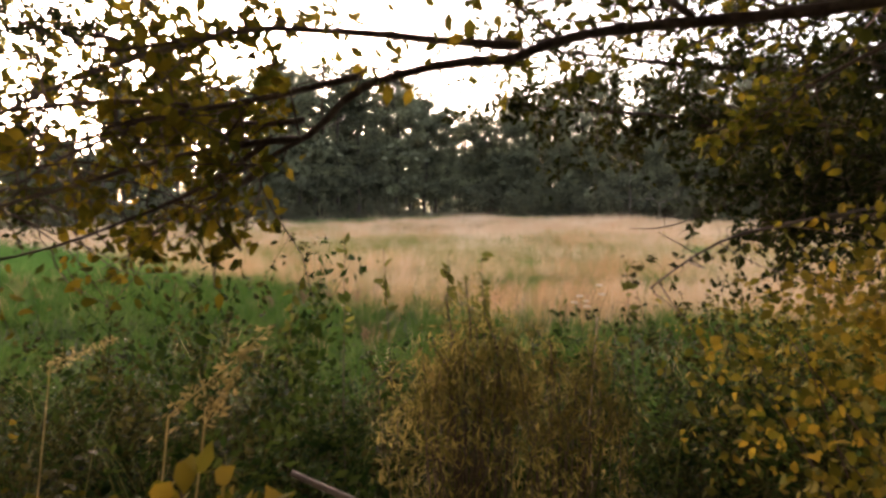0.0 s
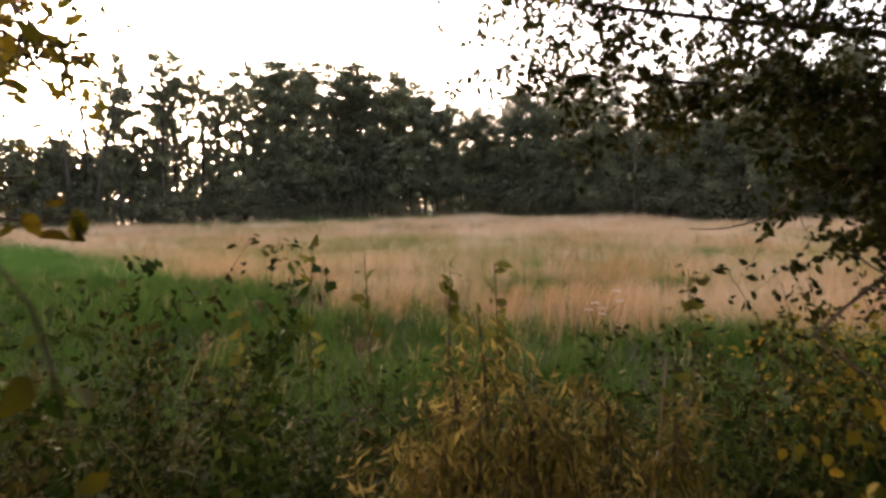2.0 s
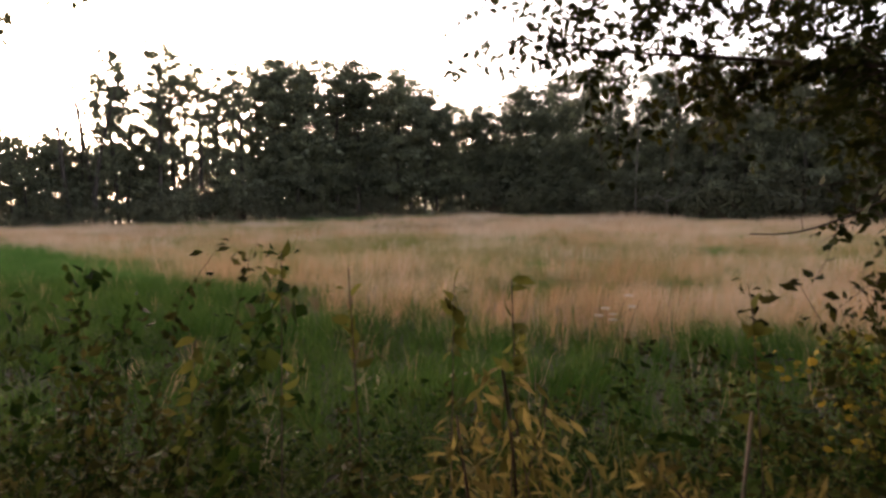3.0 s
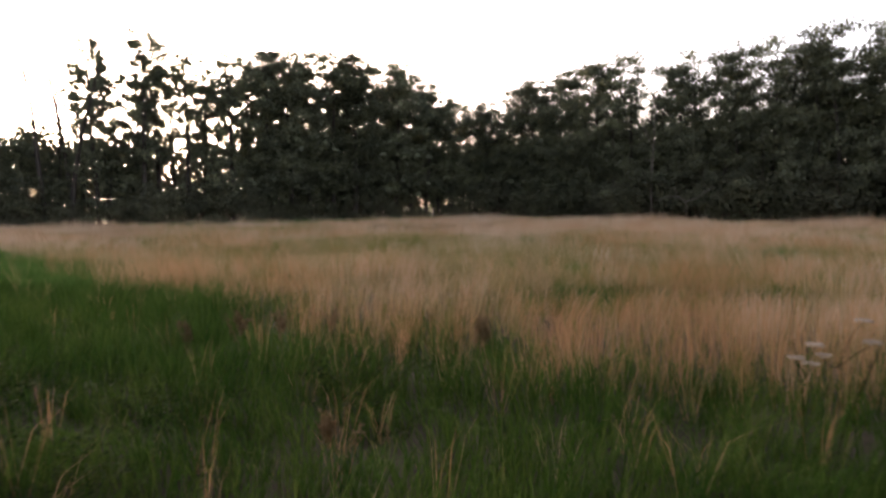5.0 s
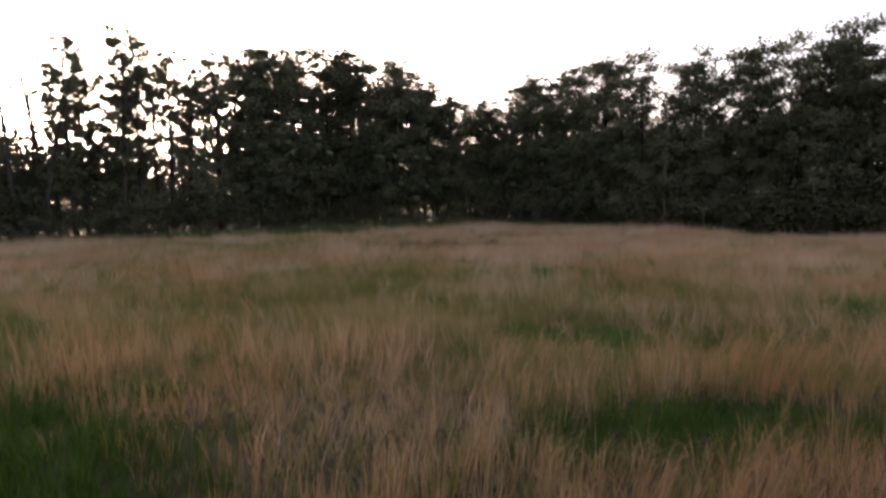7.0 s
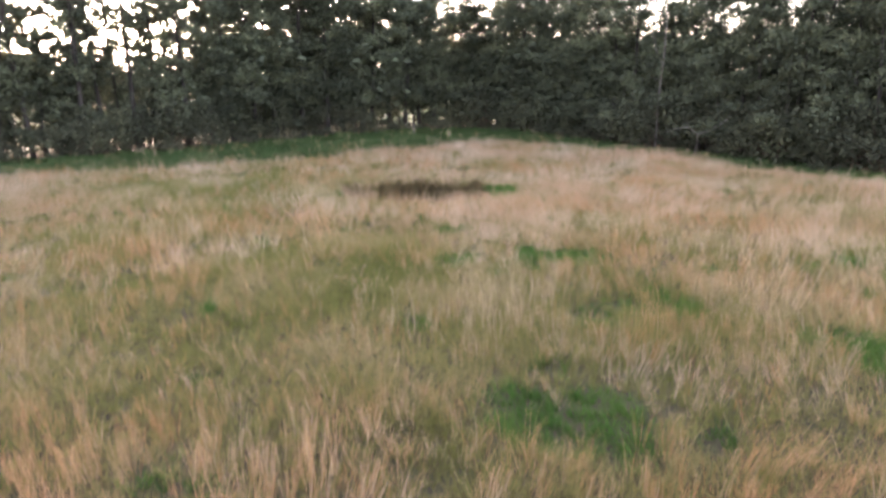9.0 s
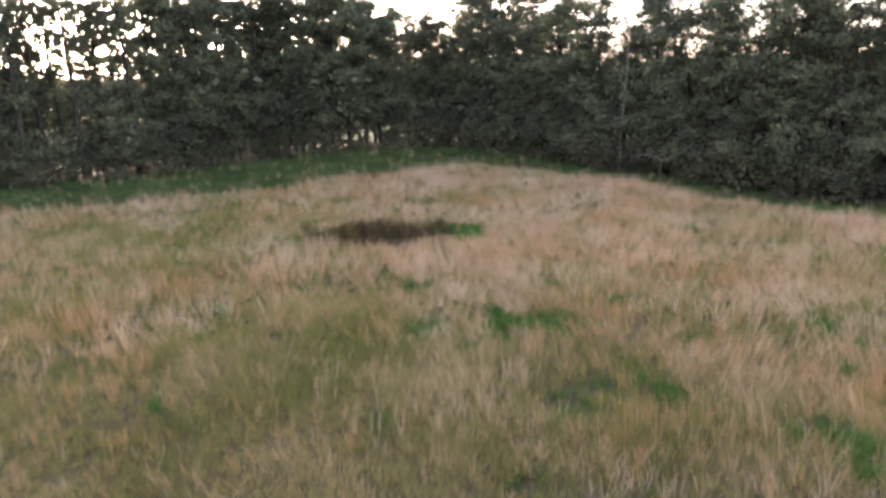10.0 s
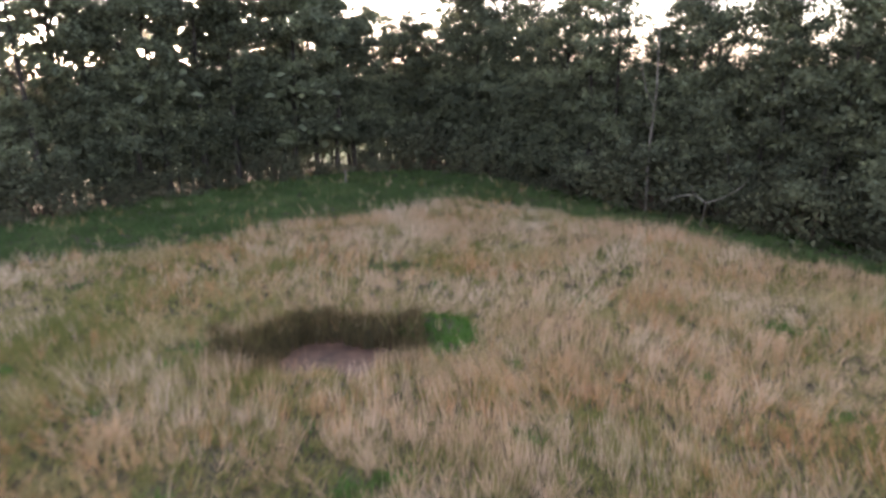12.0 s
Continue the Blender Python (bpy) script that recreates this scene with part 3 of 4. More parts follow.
def make_meadow():
    rng = np.random.default_rng(21)
    dry, bent, mixed, lush, rank, turf = [], [], [], [], [], []
    for box, dens, w in BANDS:
        seg = 2 if w < 0.003 else 1
        tall = 1.0 if w < 0.007 else 1.2
        def open_ground(x, y):
            return view_wedge(x, y) * (in_pool(x, y) < 0.5)

        def dry_here(x, y):
            thick = np.clip(0.5 + 0.5 * (soft_noise(x, y, 2.6, 40) - 0.3) + 0.7 * (soft_noise(x, y, 0.8, 42) - 0.5) + 0.4 * (soft_noise(x, y, 11.0, 41) - 0.5), 0.2, 1)
            olive = olive_ground(x, y)
            thick = thick * (1 - 0.9 * np.clip(olive, 0, 1))
            return open_ground(x, y) * np.clip(1.03 - green(x, y), 0.03, 1) * thick

        cx, cy = scatter(rng, box, dens * (0.8 if w < 0.003 else 0.62 if w < 0.005 else 0.85) / 9, dry_here)
        x, y, out, pick = tufted(rng, cx, cy, 9, 0.05 + 9 * w)
        patch = soft_noise(x, y, 2.2, 31)
        laid = np.clip((patch - 0.42) * 3.0, 0, 1)
        h = (0.42 + 0.40 * soft_noise(x, y, 5.0, 30) + 0.25 * (soft_noise(x, y, 1.3, 37) - 0.5)) * (0.75 + 0.4 * pick) * rng.uniform(0.65, 1.1, len(x)) * tall * 1.2
        flow = 6.28 * soft_noise(x, y, 6.0, 32) + 1.5 * soft_noise(x, y, 1.5, 33)
        turn = np.where(rng.random(len(x)) < 0.22 + 0.45 * laid, flow + rng.normal(size=len(x)) * 0.7, out)
        lean = 0.10 + 0.3 * rng.random(len(x)) + 0.5 * laid * rng.uniform(0.4, 1.2, len(x))
        red = np.clip(np.interp(y, [15, 22, 30, 60], [0.9, 0.5, 0.2, 0.1]) + 1.4 * (soft_noise(x, y, 3.5, 44) - 0.5) + 0.25 * np.exp(-((x + 9) / 7) ** 2), 0, 1)
        rosy = np.repeat(rng.random(len(x) // 9), 9) < red
        wide = w * rng.uniform(0.6, 1.4, len(x))
        for kind, pick in ((bent, rosy), (dry, ~rosy)):
            kind.append(blades(rng, x[pick], y[pick], land(x[pick], y[pick]), h[pick], wide[pick], lean[pick], turn[pick], 2 if w < 0.007 else 1, True))
        cx, cy = scatter(rng, box, dens * (0.6 if w < 0.003 else 1.5 if w < 0.005 else 1.0) / 7, lambda x, y: open_ground(x, y) * (0.62 + 0.38 * olive_ground(x, y)) * np.clip(1.0 - (0.94 if w < 0.003 else 0.97) * green(x, y), 0, 1))
        x, y, out, pick = tufted(rng, cx, cy, 7, 0.06 + 9 * w)
        h = (0.25 + 0.42 * soft_noise(x, y, 3.0, 34)) * (0.7 + 0.5 * pick) * rng.uniform(0.6, 1.2, len(x)) * (1 - 0.45 * green(x, y))
        mixed.append(blades(rng, x, y, land(x, y), h, w * 1.5, rng.uniform(0.2, 0.9, len(x)), out, seg))
        cx, cy = scatter(rng, box, dens * (1.6 if w < 0.005 else 0.9) / 8, lambda x, y: view_wedge(x, y) * np.clip(green(x, y) * 1.1 - 0.05, 0, 1) * (in_pool(x, y) < 0.6) * np.clip(0.25 + 1.3 * soft_noise(x, y, 0.45, 39), 0, 1))
        x, y, out, pick = tufted(rng, cx, cy, 8, 0.07 + 9 * w)
        h = (0.10 + 0.30 * soft_noise(x, y, 1.8, 35) + 0.24 * soft_noise(x, y, 0.55, 38)) * (0.7 + 0.6 * pick) * rng.uniform(0.6, 1.2, len(x))
        flow = 6.28 * soft_noise(x, y, 3.0, 36)
        turn = np.where(rng.random(len(x)) < 0.5, flow + rng.normal(size=len(x)) * 0.6, out)
        (lush if box[2] < 19 else rank if box[2] < 50 else turf).append(blades(rng, x, y, land(x, y), h, w * (1.7 if w < 0.003 else 2.1) * rng.uniform(0.7, 1.4, len(x)), rng.uniform(0.2, 1.0, len(x)), turn, seg))
    for name, pieces, mat, label in (("bent_grass", bent, BENT, "reddish brown dry bent grass among the paler stalks"),
                                     ("dry_grass", dry, DRY, "tall dry straw-coloured and reddish meadow grass, partly laid over"),
                                     ("mixed_grass", mixed, THATCH, "shorter olive grass between the dry stalks"),
                                     ("green_grass", lush, LUSH, "lush green grass in patches and strips of the meadow"),
                                     ("rank_grass", rank, RANK, "fresh green grass in patches among the dry stalks"),
                                     ("mown_grass", turf, SHADED_STRIP, "short green grass along the foot of the wood, coloured as in its shade")):
        tagged(new(name, mesh_of(name, *joined(pieces), mat)), label, "grass", kind="stuff")


make_meadow()


def make_sedge():
    """Dark rank sedge on the far bank of the hollow, hanging into it."""
    rng = np.random.default_rng(29)
    x, y = scatter(rng, (POOL[0] - 4.8, POOL[0] + 3.6, POOL[1] - 2.2, POOL[1] + 3.2), 420, lambda x, y: (in_pool(x, y) > 0.05) * (in_pool(x, y) < 0.98) * (((x - 0.7) / 0.8) ** 2 + ((y - 47.5) / 0.35) ** 2 > 1) * np.where(y > POOL[1] - 0.3, 1.0, 0.95))
    g = blades(rng, x, y, land(x, y), rng.uniform(0.35, 0.85, len(x)), 0.011 * rng.uniform(0.6, 1.4, len(x)), rng.uniform(0.2, 0.9, len(x)), rng.normal(-1.57, 0.8, len(x)))
    tagged(new("sedge", mesh_of("sedge", *g, SEDGE)), "dark rank sedge round a muddy hollow", "sedge", kind="stuff")


make_sedge()

# ---- dead wood at the edge of the wood ----


def make_dead_branch(name, label, category, paths, material, out=(0.0, 0.0)):
    ob = new(name, mesh_of(name, *joined([tube(np.array(p) - (out[0], out[1], 0), r, 6) for p, r in paths]), material, True))
    return tagged(ob, label, category)


make_dead_branch("dead_branch", "pale dead branch forking out low from the wood's edge", "branch",
                 [([(21.9, 65.6, 0.0), (21.6, 64.6, 1.0), (21.2, 63.7, 1.9)], [0.06, 0.05, 0.045]),
                  ([(21.2, 63.7, 1.9), (22.0, 63.4, 2.2), (22.9, 63.0, 2.9), (23.2, 62.9, 3.4)], [0.04, 0.035, 0.025, 0.012]),
                  ([(21.2, 63.7, 1.9), (20.5, 63.8, 2.4), (19.6, 64.0, 2.3), (18.9, 64.2, 2.0)], [0.04, 0.032, 0.025, 0.012]),
                  ([(20.5, 63.8, 2.4), (20.3, 63.7, 2.8), (20.2, 63.7, 3.1)], [0.02, 0.016, 0.01])], BARK_PALE, (0.9, 2.0))
make_dead_branch("dead_tree", "tall thin bare trunk standing before the dark wood", "tree",
                 [([(19.9, 69.4, -0.1), (19.8, 69.3, 4.0), (20.0, 69.2, 8.0), (19.9, 69.1, 12.0)], [0.09, 0.08, 0.06, 0.025]),
                  ([(19.95, 69.2, 7.0), (19.2, 69.0, 8.2), (18.8, 69.0, 9.8), (19.1, 68.9, 10.8)], [0.04, 0.035, 0.025, 0.012]),
                  ([(19.85, 69.2, 5.5), (19.3, 69.0, 6.0), (18.9, 68.9, 5.9)], [0.025, 0.018, 0.01])], BARK_PALE, (0.5, 1.3))
make_dead_branch("post", "short weathered wooden post at the corner of the meadow", "post",
                 [([(-1.5, 83.2, -0.1), (-1.48, 83.2, 0.6), (-1.5, 83.2, 1.35)], [0.09, 0.085, 0.07])], BARK_PALE)

# ---- the hedge that the walk starts in ----
before_hedge = set(bpy.data.objects)


def arcs(rng, base, length, width, start, droop, turn, seg=5, power=1.6):
    """Long blades that rise and bow over in an arch: base (n, 3), the rest (n,)."""
    n = len(base)
    p, pts = base.copy(), [base.copy()]
    out = np.stack([np.cos(turn), np.sin(turn), np.zeros(n)], axis=1)
    side = np.stack([-np.sin(turn), np.cos(turn), np.zeros(n)], axis=1)
    for k in range(seg):
        a = (start + droop * ((k + 0.5) / seg) ** power)[:, None]
        p = p + (out * np.sin(a) + np.array([[0, 0, 1.0]]) * np.cos(a)) * (length / seg)[:, None]
        pts.append(p.copy())
    w = [1.0, 1.0, 0.9, 0.75, 0.5, 0.12][:seg + 1]
    v = np.stack([q + s * side * (width * c)[:, None] for q, c in zip(pts, w) for s in (-1, 1)], axis=1)
    f = []
    for k in range(seg):
        a = 2 * k
        f += [(a, a + 1, a + 3), (a, a + 3, a + 2)]
    k = v.shape[1]
    return v.reshape(-1, 3), (np.array(f)[None] + (np.arange(n) * k)[:, None, None]).reshape(-1, 3)


LOWER = 0.43


def settle(p):
    """Brings the hedge's height down to the bank it stands on."""
    p = np.array(p, float)
    p[..., 2] -= LOWER * np.clip(p[..., 2] / 2.0, 0, 1)
    return p


def in_the_way(p):
    """Twigs and leaves that would hang into the walk's own track."""
    x, y, z = p[..., 0], p[..., 1], p[..., 2]
    far = (y > 2.75) & (y < 4.8) & (x > np.where(y < 3.4, 0.02, -0.2)) & (x < 1.1) & (z < 2.72) & (z > 1.9)
    near = (y > 1.9) & (y <= 2.75) & (x > 0.12) & (x < 1.15) & (z < 2.66) & (z > 1.9)
    over = (y > 4.6) & (y < 8.4) & (x > -0.8) & (x < 0.9) & (z < 2.9) & (z > 1.5)
    return far | near | over


def twiggy(rng, path, r0, r1, twigs, twig_len, per_twig, sag=0.05, sides=5, from_u=0.15):
    """A limb along a path with side twigs. Gives the wood and the places of the leaves."""
    path = np.array(path, float)
    u = np.linspace(0, 1, len(path))
    fine = np.linspace(0, 1, 3 * len(path))
    p = np.stack([np.interp(fine, u, path[:, k]) for k in range(3)], axis=1) + rng.normal(size=(len(fine), 3)) * 0.012
    for _ in range(2):
        p[1:-1] = 0.25 * p[:-2] + 0.5 * p[1:-1] + 0.25 * p[2:]
    wood = [tube(p, np.linspace(r0, r1, len(p)), sides)]
    spots = []
    for _ in range(twigs):
        q = rng.uniform(from_u, 1.0)
        at = np.array([np.interp(q, fine, p[:, k]) for k in range(3)])
        along = unit(p[-1] - p[0])
        t = bend(rng, at, along * 0.6 + rng.normal(size=3) * 0.7, twig_len * rng.uniform(0.4, 1.3), 4, 0.25, sag)
        if in_the_way(t).any() and per_twig > 1:
            continue
        wood.append(tube(t, np.linspace(min(max(r1, 0.0022), 0.0036), 0.0014, len(t)), 3))
        m = rng.poisson(per_twig)
        if m:
            s = rng.uniform(0.2, 1.05, m)
            spots.append(np.stack([np.interp(s, np.linspace(0, 1, len(t)), t[:, k]) for k in range(3)], axis=1) + rng.normal(size=(m, 3)) * 0.018)
    return wood, spots


def make_overhead(name, label, seed, trunk, trunk_r, limbs, leaf, material, wide=0.62):
    """A tree of the hedge: a trunk, and each limb with its twigs, which carries its own leaves."""
    rng = np.random.default_rng(seed)
    trunk = settle(trunk)
    base = np.array(trunk[0])
    ob = thing(name, label, "tree", at=tuple(base))
    part("trunk", mesh_of("trunk", *tube(trunk - base, np.linspace(trunk_r, trunk_r * 0.6, len(trunk)), 9), TWIG, True), ob)
    for path, r0, r1, twigs, tl, per in limbs:
        wood, spots = twiggy(rng, settle(path), r0, r1, twigs, tl, per)
        wv, wf = joined(wood)
        limb = part("limb", mesh_of("limb", wv - base, wf, TWIG, True), ob)
        at = np.concatenate(spots) if spots else np.zeros((0, 3))
        at = at[~in_the_way(at)]
        if len(at):
            part("foliage", mesh_of("foliage", *leaves(rng, at - base, leaf * rng.uniform(0.6, 1.3, len(at)), 0.6, wide, 0.1, True), material), limb)
    return ob


# the tree whose limb hangs across the start of the walk
make_overhead("tree", "hedge tree with a dark limb and turning leaves over the way", 41,
              [(3.5, 1.2, -0.1), (3.45, 1.25, 2.0), (3.4, 1.4, 3.6), (3.5, 1.3, 6.5)], 0.16,
              [([(3.4, 1.4, 3.3), (2.2, 2.3, 3.38), (1.33, 2.65, 3.28), (0.8, 2.6, 3.23), (0.53, 2.55, 3.17)], 0.021, 0.010, 20, 0.45, 11),
               ([(0.53, 2.55, 3.17), (0.25, 2.55, 3.12), (0.10, 2.58, 3.02), (0.0, 2.6, 2.94), (-0.12, 2.62, 2.88)], 0.011, 0.003, 18, 0.30, 13),
               ([(0.53, 2.55, 3.17), (0.22, 2.55, 3.22), (-0.05, 2.6, 3.22), (-0.35, 2.7, 3.20)], 0.010, 0.003, 20, 0.34, 11),
               ([(0.25, 2.55, 3.12), (-0.1, 2.62, 3.08), (-0.5, 2.8, 3.02), (-1.05, 3.0, 2.98)], 0.008, 0.003, 24, 0.40, 7),
               ([(0.10, 2.58, 3.02), (-0.2, 2.62, 2.97), (-0.6, 2.8, 2.88), (-1.1, 3.0, 2.80)], 0.008, 0.003, 24, 0.38, 7),
               ([(0.05, 2.58, 3.0), (-0.15, 2.62, 2.9), (-0.45, 2.75, 2.80), (-0.9, 2.9, 2.72)], 0.007, 0.002, 22, 0.30, 8),
               ([(-0.05, 2.6, 3.22), (-0.5, 2.9, 3.22), (-0.95, 3.2, 3.12), (-1.5, 3.4, 3.05)], 0.008, 0.003, 22, 0.4, 7),
               ([(-0.2, 2.8, 3.10), (-0.6, 3.1, 3.05), (-1.0, 3.4, 2.95), (-1.6, 3.6, 2.85)], 0.008, 0.003, 22, 0.4, 7),
               ([(-0.2, 2.8, 3.10), (-0.5, 2.8, 3.12), (-0.8, 2.85, 3.10), (-1.2, 2.9, 3.15)], 0.007, 0.003, 20, 0.35, 7),
               ([(-0.35, 2.7, 3.25), (-0.4, 3.2, 3.28), (-0.5, 3.6, 3.26), (-0.62, 3.95, 3.22)], 0.007, 0.003, 34, 0.24, 8),
               ([(0.9, 2.6, 3.25), (0.62, 2.7, 3.45), (0.2, 2.8, 3.5), (-0.3, 2.9, 3.42)], 0.009, 0.003, 24, 0.4, 10),
               ([(1.33, 2.65, 3.28), (1.0, 2.9, 3.42), (0.6, 3.1, 3.5)], 0.009, 0.003, 20, 0.4, 14),
               ([(2.2, 2.3, 3.38), (1.7, 2.9, 3.35), (1.45, 3.2, 3.2), (1.25, 3.35, 3.05)], 0.011, 0.003, 28, 0.24, 17),
               ([(0.10, 2.58, 3.02), (-0.06, 2.72, 3.06), (-0.22, 2.90, 3.10), (-0.5, 3.15, 3.05)], 0.007, 0.002, 32, 0.24, 15),
               ([(-0.05, 2.6, 3.22), (-0.15, 2.80, 3.27), (-0.30, 3.0, 3.24), (-0.6, 3.3, 3.12)], 0.007, 0.002, 32, 0.24, 15),
               ([(0.0, 2.6, 2.94), (-0.12, 2.78, 2.90), (-0.28, 2.96, 2.84), (-0.5, 3.1, 2.78)], 0.006, 0.002, 24, 0.2, 10),
               ([(0.2, 2.9, 3.75), (-0.02, 3.5, 3.75), (-0.05, 3.72, 3.55), (-0.06, 3.70, 3.12)], 0.007, 0.0035, 4, 0.25, 0),
               ([(2.2, 2.3, 3.38), (1.9, 3.0, 3.5), (1.5, 3.5, 3.5), (1.1, 3.7, 3.45)], 0.012, 0.003, 33, 0.26, 17)],
              0.036, OVERHEAD)
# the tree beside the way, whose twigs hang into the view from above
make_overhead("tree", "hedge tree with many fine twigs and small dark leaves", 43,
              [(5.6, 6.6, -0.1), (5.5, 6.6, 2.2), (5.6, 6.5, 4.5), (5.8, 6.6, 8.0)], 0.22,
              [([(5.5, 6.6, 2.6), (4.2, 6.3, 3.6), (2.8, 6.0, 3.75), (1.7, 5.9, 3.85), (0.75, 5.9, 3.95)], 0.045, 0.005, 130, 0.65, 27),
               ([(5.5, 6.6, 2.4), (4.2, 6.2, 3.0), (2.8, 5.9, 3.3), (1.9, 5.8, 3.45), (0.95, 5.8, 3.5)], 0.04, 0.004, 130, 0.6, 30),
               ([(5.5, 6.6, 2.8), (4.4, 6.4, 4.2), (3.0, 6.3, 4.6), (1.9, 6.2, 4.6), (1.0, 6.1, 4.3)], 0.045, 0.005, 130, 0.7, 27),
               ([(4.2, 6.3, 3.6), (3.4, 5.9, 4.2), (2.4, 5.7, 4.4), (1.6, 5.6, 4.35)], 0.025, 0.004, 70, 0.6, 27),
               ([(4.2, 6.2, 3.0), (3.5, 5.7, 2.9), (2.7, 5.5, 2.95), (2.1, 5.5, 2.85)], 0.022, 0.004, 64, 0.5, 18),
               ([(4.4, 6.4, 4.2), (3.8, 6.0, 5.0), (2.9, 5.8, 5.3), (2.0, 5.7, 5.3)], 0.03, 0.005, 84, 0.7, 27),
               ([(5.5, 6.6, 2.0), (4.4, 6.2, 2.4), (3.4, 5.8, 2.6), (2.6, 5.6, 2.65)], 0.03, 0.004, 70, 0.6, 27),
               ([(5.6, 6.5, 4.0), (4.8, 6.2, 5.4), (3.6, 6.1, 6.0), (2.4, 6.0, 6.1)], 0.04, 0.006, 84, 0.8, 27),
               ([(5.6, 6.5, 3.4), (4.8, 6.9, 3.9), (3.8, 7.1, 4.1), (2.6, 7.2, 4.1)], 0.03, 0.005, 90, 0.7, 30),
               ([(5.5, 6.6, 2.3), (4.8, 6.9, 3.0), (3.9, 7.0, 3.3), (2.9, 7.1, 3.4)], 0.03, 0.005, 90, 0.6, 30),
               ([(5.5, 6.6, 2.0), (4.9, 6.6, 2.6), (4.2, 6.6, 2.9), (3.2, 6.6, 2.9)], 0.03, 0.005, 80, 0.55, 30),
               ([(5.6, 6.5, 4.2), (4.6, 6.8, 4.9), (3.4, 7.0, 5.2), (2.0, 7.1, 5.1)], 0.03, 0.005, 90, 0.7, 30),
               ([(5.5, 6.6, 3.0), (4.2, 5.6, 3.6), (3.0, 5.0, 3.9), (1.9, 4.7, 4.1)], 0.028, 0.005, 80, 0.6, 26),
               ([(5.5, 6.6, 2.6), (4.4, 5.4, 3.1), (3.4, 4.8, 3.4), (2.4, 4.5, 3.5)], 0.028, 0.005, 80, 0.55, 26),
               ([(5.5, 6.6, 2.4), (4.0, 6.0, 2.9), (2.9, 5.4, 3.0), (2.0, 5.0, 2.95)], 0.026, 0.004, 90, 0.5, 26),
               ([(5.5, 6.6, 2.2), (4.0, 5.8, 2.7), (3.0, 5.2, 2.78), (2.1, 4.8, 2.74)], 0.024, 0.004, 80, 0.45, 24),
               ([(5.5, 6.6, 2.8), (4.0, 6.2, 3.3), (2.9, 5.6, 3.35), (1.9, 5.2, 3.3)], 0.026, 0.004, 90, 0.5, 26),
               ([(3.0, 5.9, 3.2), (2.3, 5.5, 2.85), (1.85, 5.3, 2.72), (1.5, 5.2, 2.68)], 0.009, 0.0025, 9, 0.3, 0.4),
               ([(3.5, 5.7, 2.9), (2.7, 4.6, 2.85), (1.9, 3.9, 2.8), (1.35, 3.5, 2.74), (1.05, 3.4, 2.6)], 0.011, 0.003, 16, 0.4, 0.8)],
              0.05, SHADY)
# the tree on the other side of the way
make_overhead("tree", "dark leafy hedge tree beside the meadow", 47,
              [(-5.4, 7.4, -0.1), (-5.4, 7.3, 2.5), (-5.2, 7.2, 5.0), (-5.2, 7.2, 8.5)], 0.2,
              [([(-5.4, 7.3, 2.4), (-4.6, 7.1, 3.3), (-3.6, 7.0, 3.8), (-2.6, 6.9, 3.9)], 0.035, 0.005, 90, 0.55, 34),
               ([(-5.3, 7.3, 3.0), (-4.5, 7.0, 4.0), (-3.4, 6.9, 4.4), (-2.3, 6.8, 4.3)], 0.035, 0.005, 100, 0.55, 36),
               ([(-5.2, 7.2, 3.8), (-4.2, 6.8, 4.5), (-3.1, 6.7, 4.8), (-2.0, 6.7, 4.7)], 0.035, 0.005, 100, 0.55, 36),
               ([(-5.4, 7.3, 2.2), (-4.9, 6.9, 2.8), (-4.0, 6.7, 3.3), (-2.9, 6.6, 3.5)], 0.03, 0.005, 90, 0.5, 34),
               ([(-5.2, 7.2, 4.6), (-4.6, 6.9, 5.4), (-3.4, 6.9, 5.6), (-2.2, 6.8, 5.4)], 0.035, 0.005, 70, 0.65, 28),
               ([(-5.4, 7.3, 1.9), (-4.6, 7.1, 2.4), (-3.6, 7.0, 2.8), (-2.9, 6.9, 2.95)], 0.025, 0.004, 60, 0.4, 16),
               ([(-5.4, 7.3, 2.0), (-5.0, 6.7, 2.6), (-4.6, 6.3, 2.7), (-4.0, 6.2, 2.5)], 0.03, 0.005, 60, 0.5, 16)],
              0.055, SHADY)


def make_nettle(seed, h, stems, leaf, spread, material):
    """A clump of leafy stems: the stems in one mesh, the leaves in another."""
    rng = np.random.default_rng(seed)
    wood, spots = [], []
    for _ in range(stems):
        t, r = rng.uniform(0, 6.28), rng.uniform(0, spread)
        p = bend(rng, (r * math.cos(t), r * math.sin(t), -0.05), (0.45 * math.cos(t), 0.45 * math.sin(t), 1), h * rng.uniform(0.4, 1.2), 6, 0.15, 0.03)
        wood.append(tube(p, np.linspace(0.005, 0.0018, len(p)), 3))
        m = int(56 * h / 2)
        s = rng.uniform(0.25, 1.0, m) ** 0.75
        spots.append(np.stack([np.interp(s, np.linspace(0, 1, len(p)), p[:, k]) for k in range(3)], axis=1) + rng.normal(size=(m, 3)) * (0.045, 0.045, 0.02))
    at = np.concatenate(spots)
    return mesh_of("stalk", *joined(wood), material, True), mesh_of("foliage", *leaves(rng, at, leaf * rng.uniform(0.6, 1.35, len(at)), 0.5, 0.55, 0.12, False, 0.2), material)


# both leaf materials carry the hedge bottom's shade in their colour
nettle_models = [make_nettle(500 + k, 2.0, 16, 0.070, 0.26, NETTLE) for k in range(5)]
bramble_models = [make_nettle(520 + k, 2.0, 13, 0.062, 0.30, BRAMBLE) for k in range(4)]


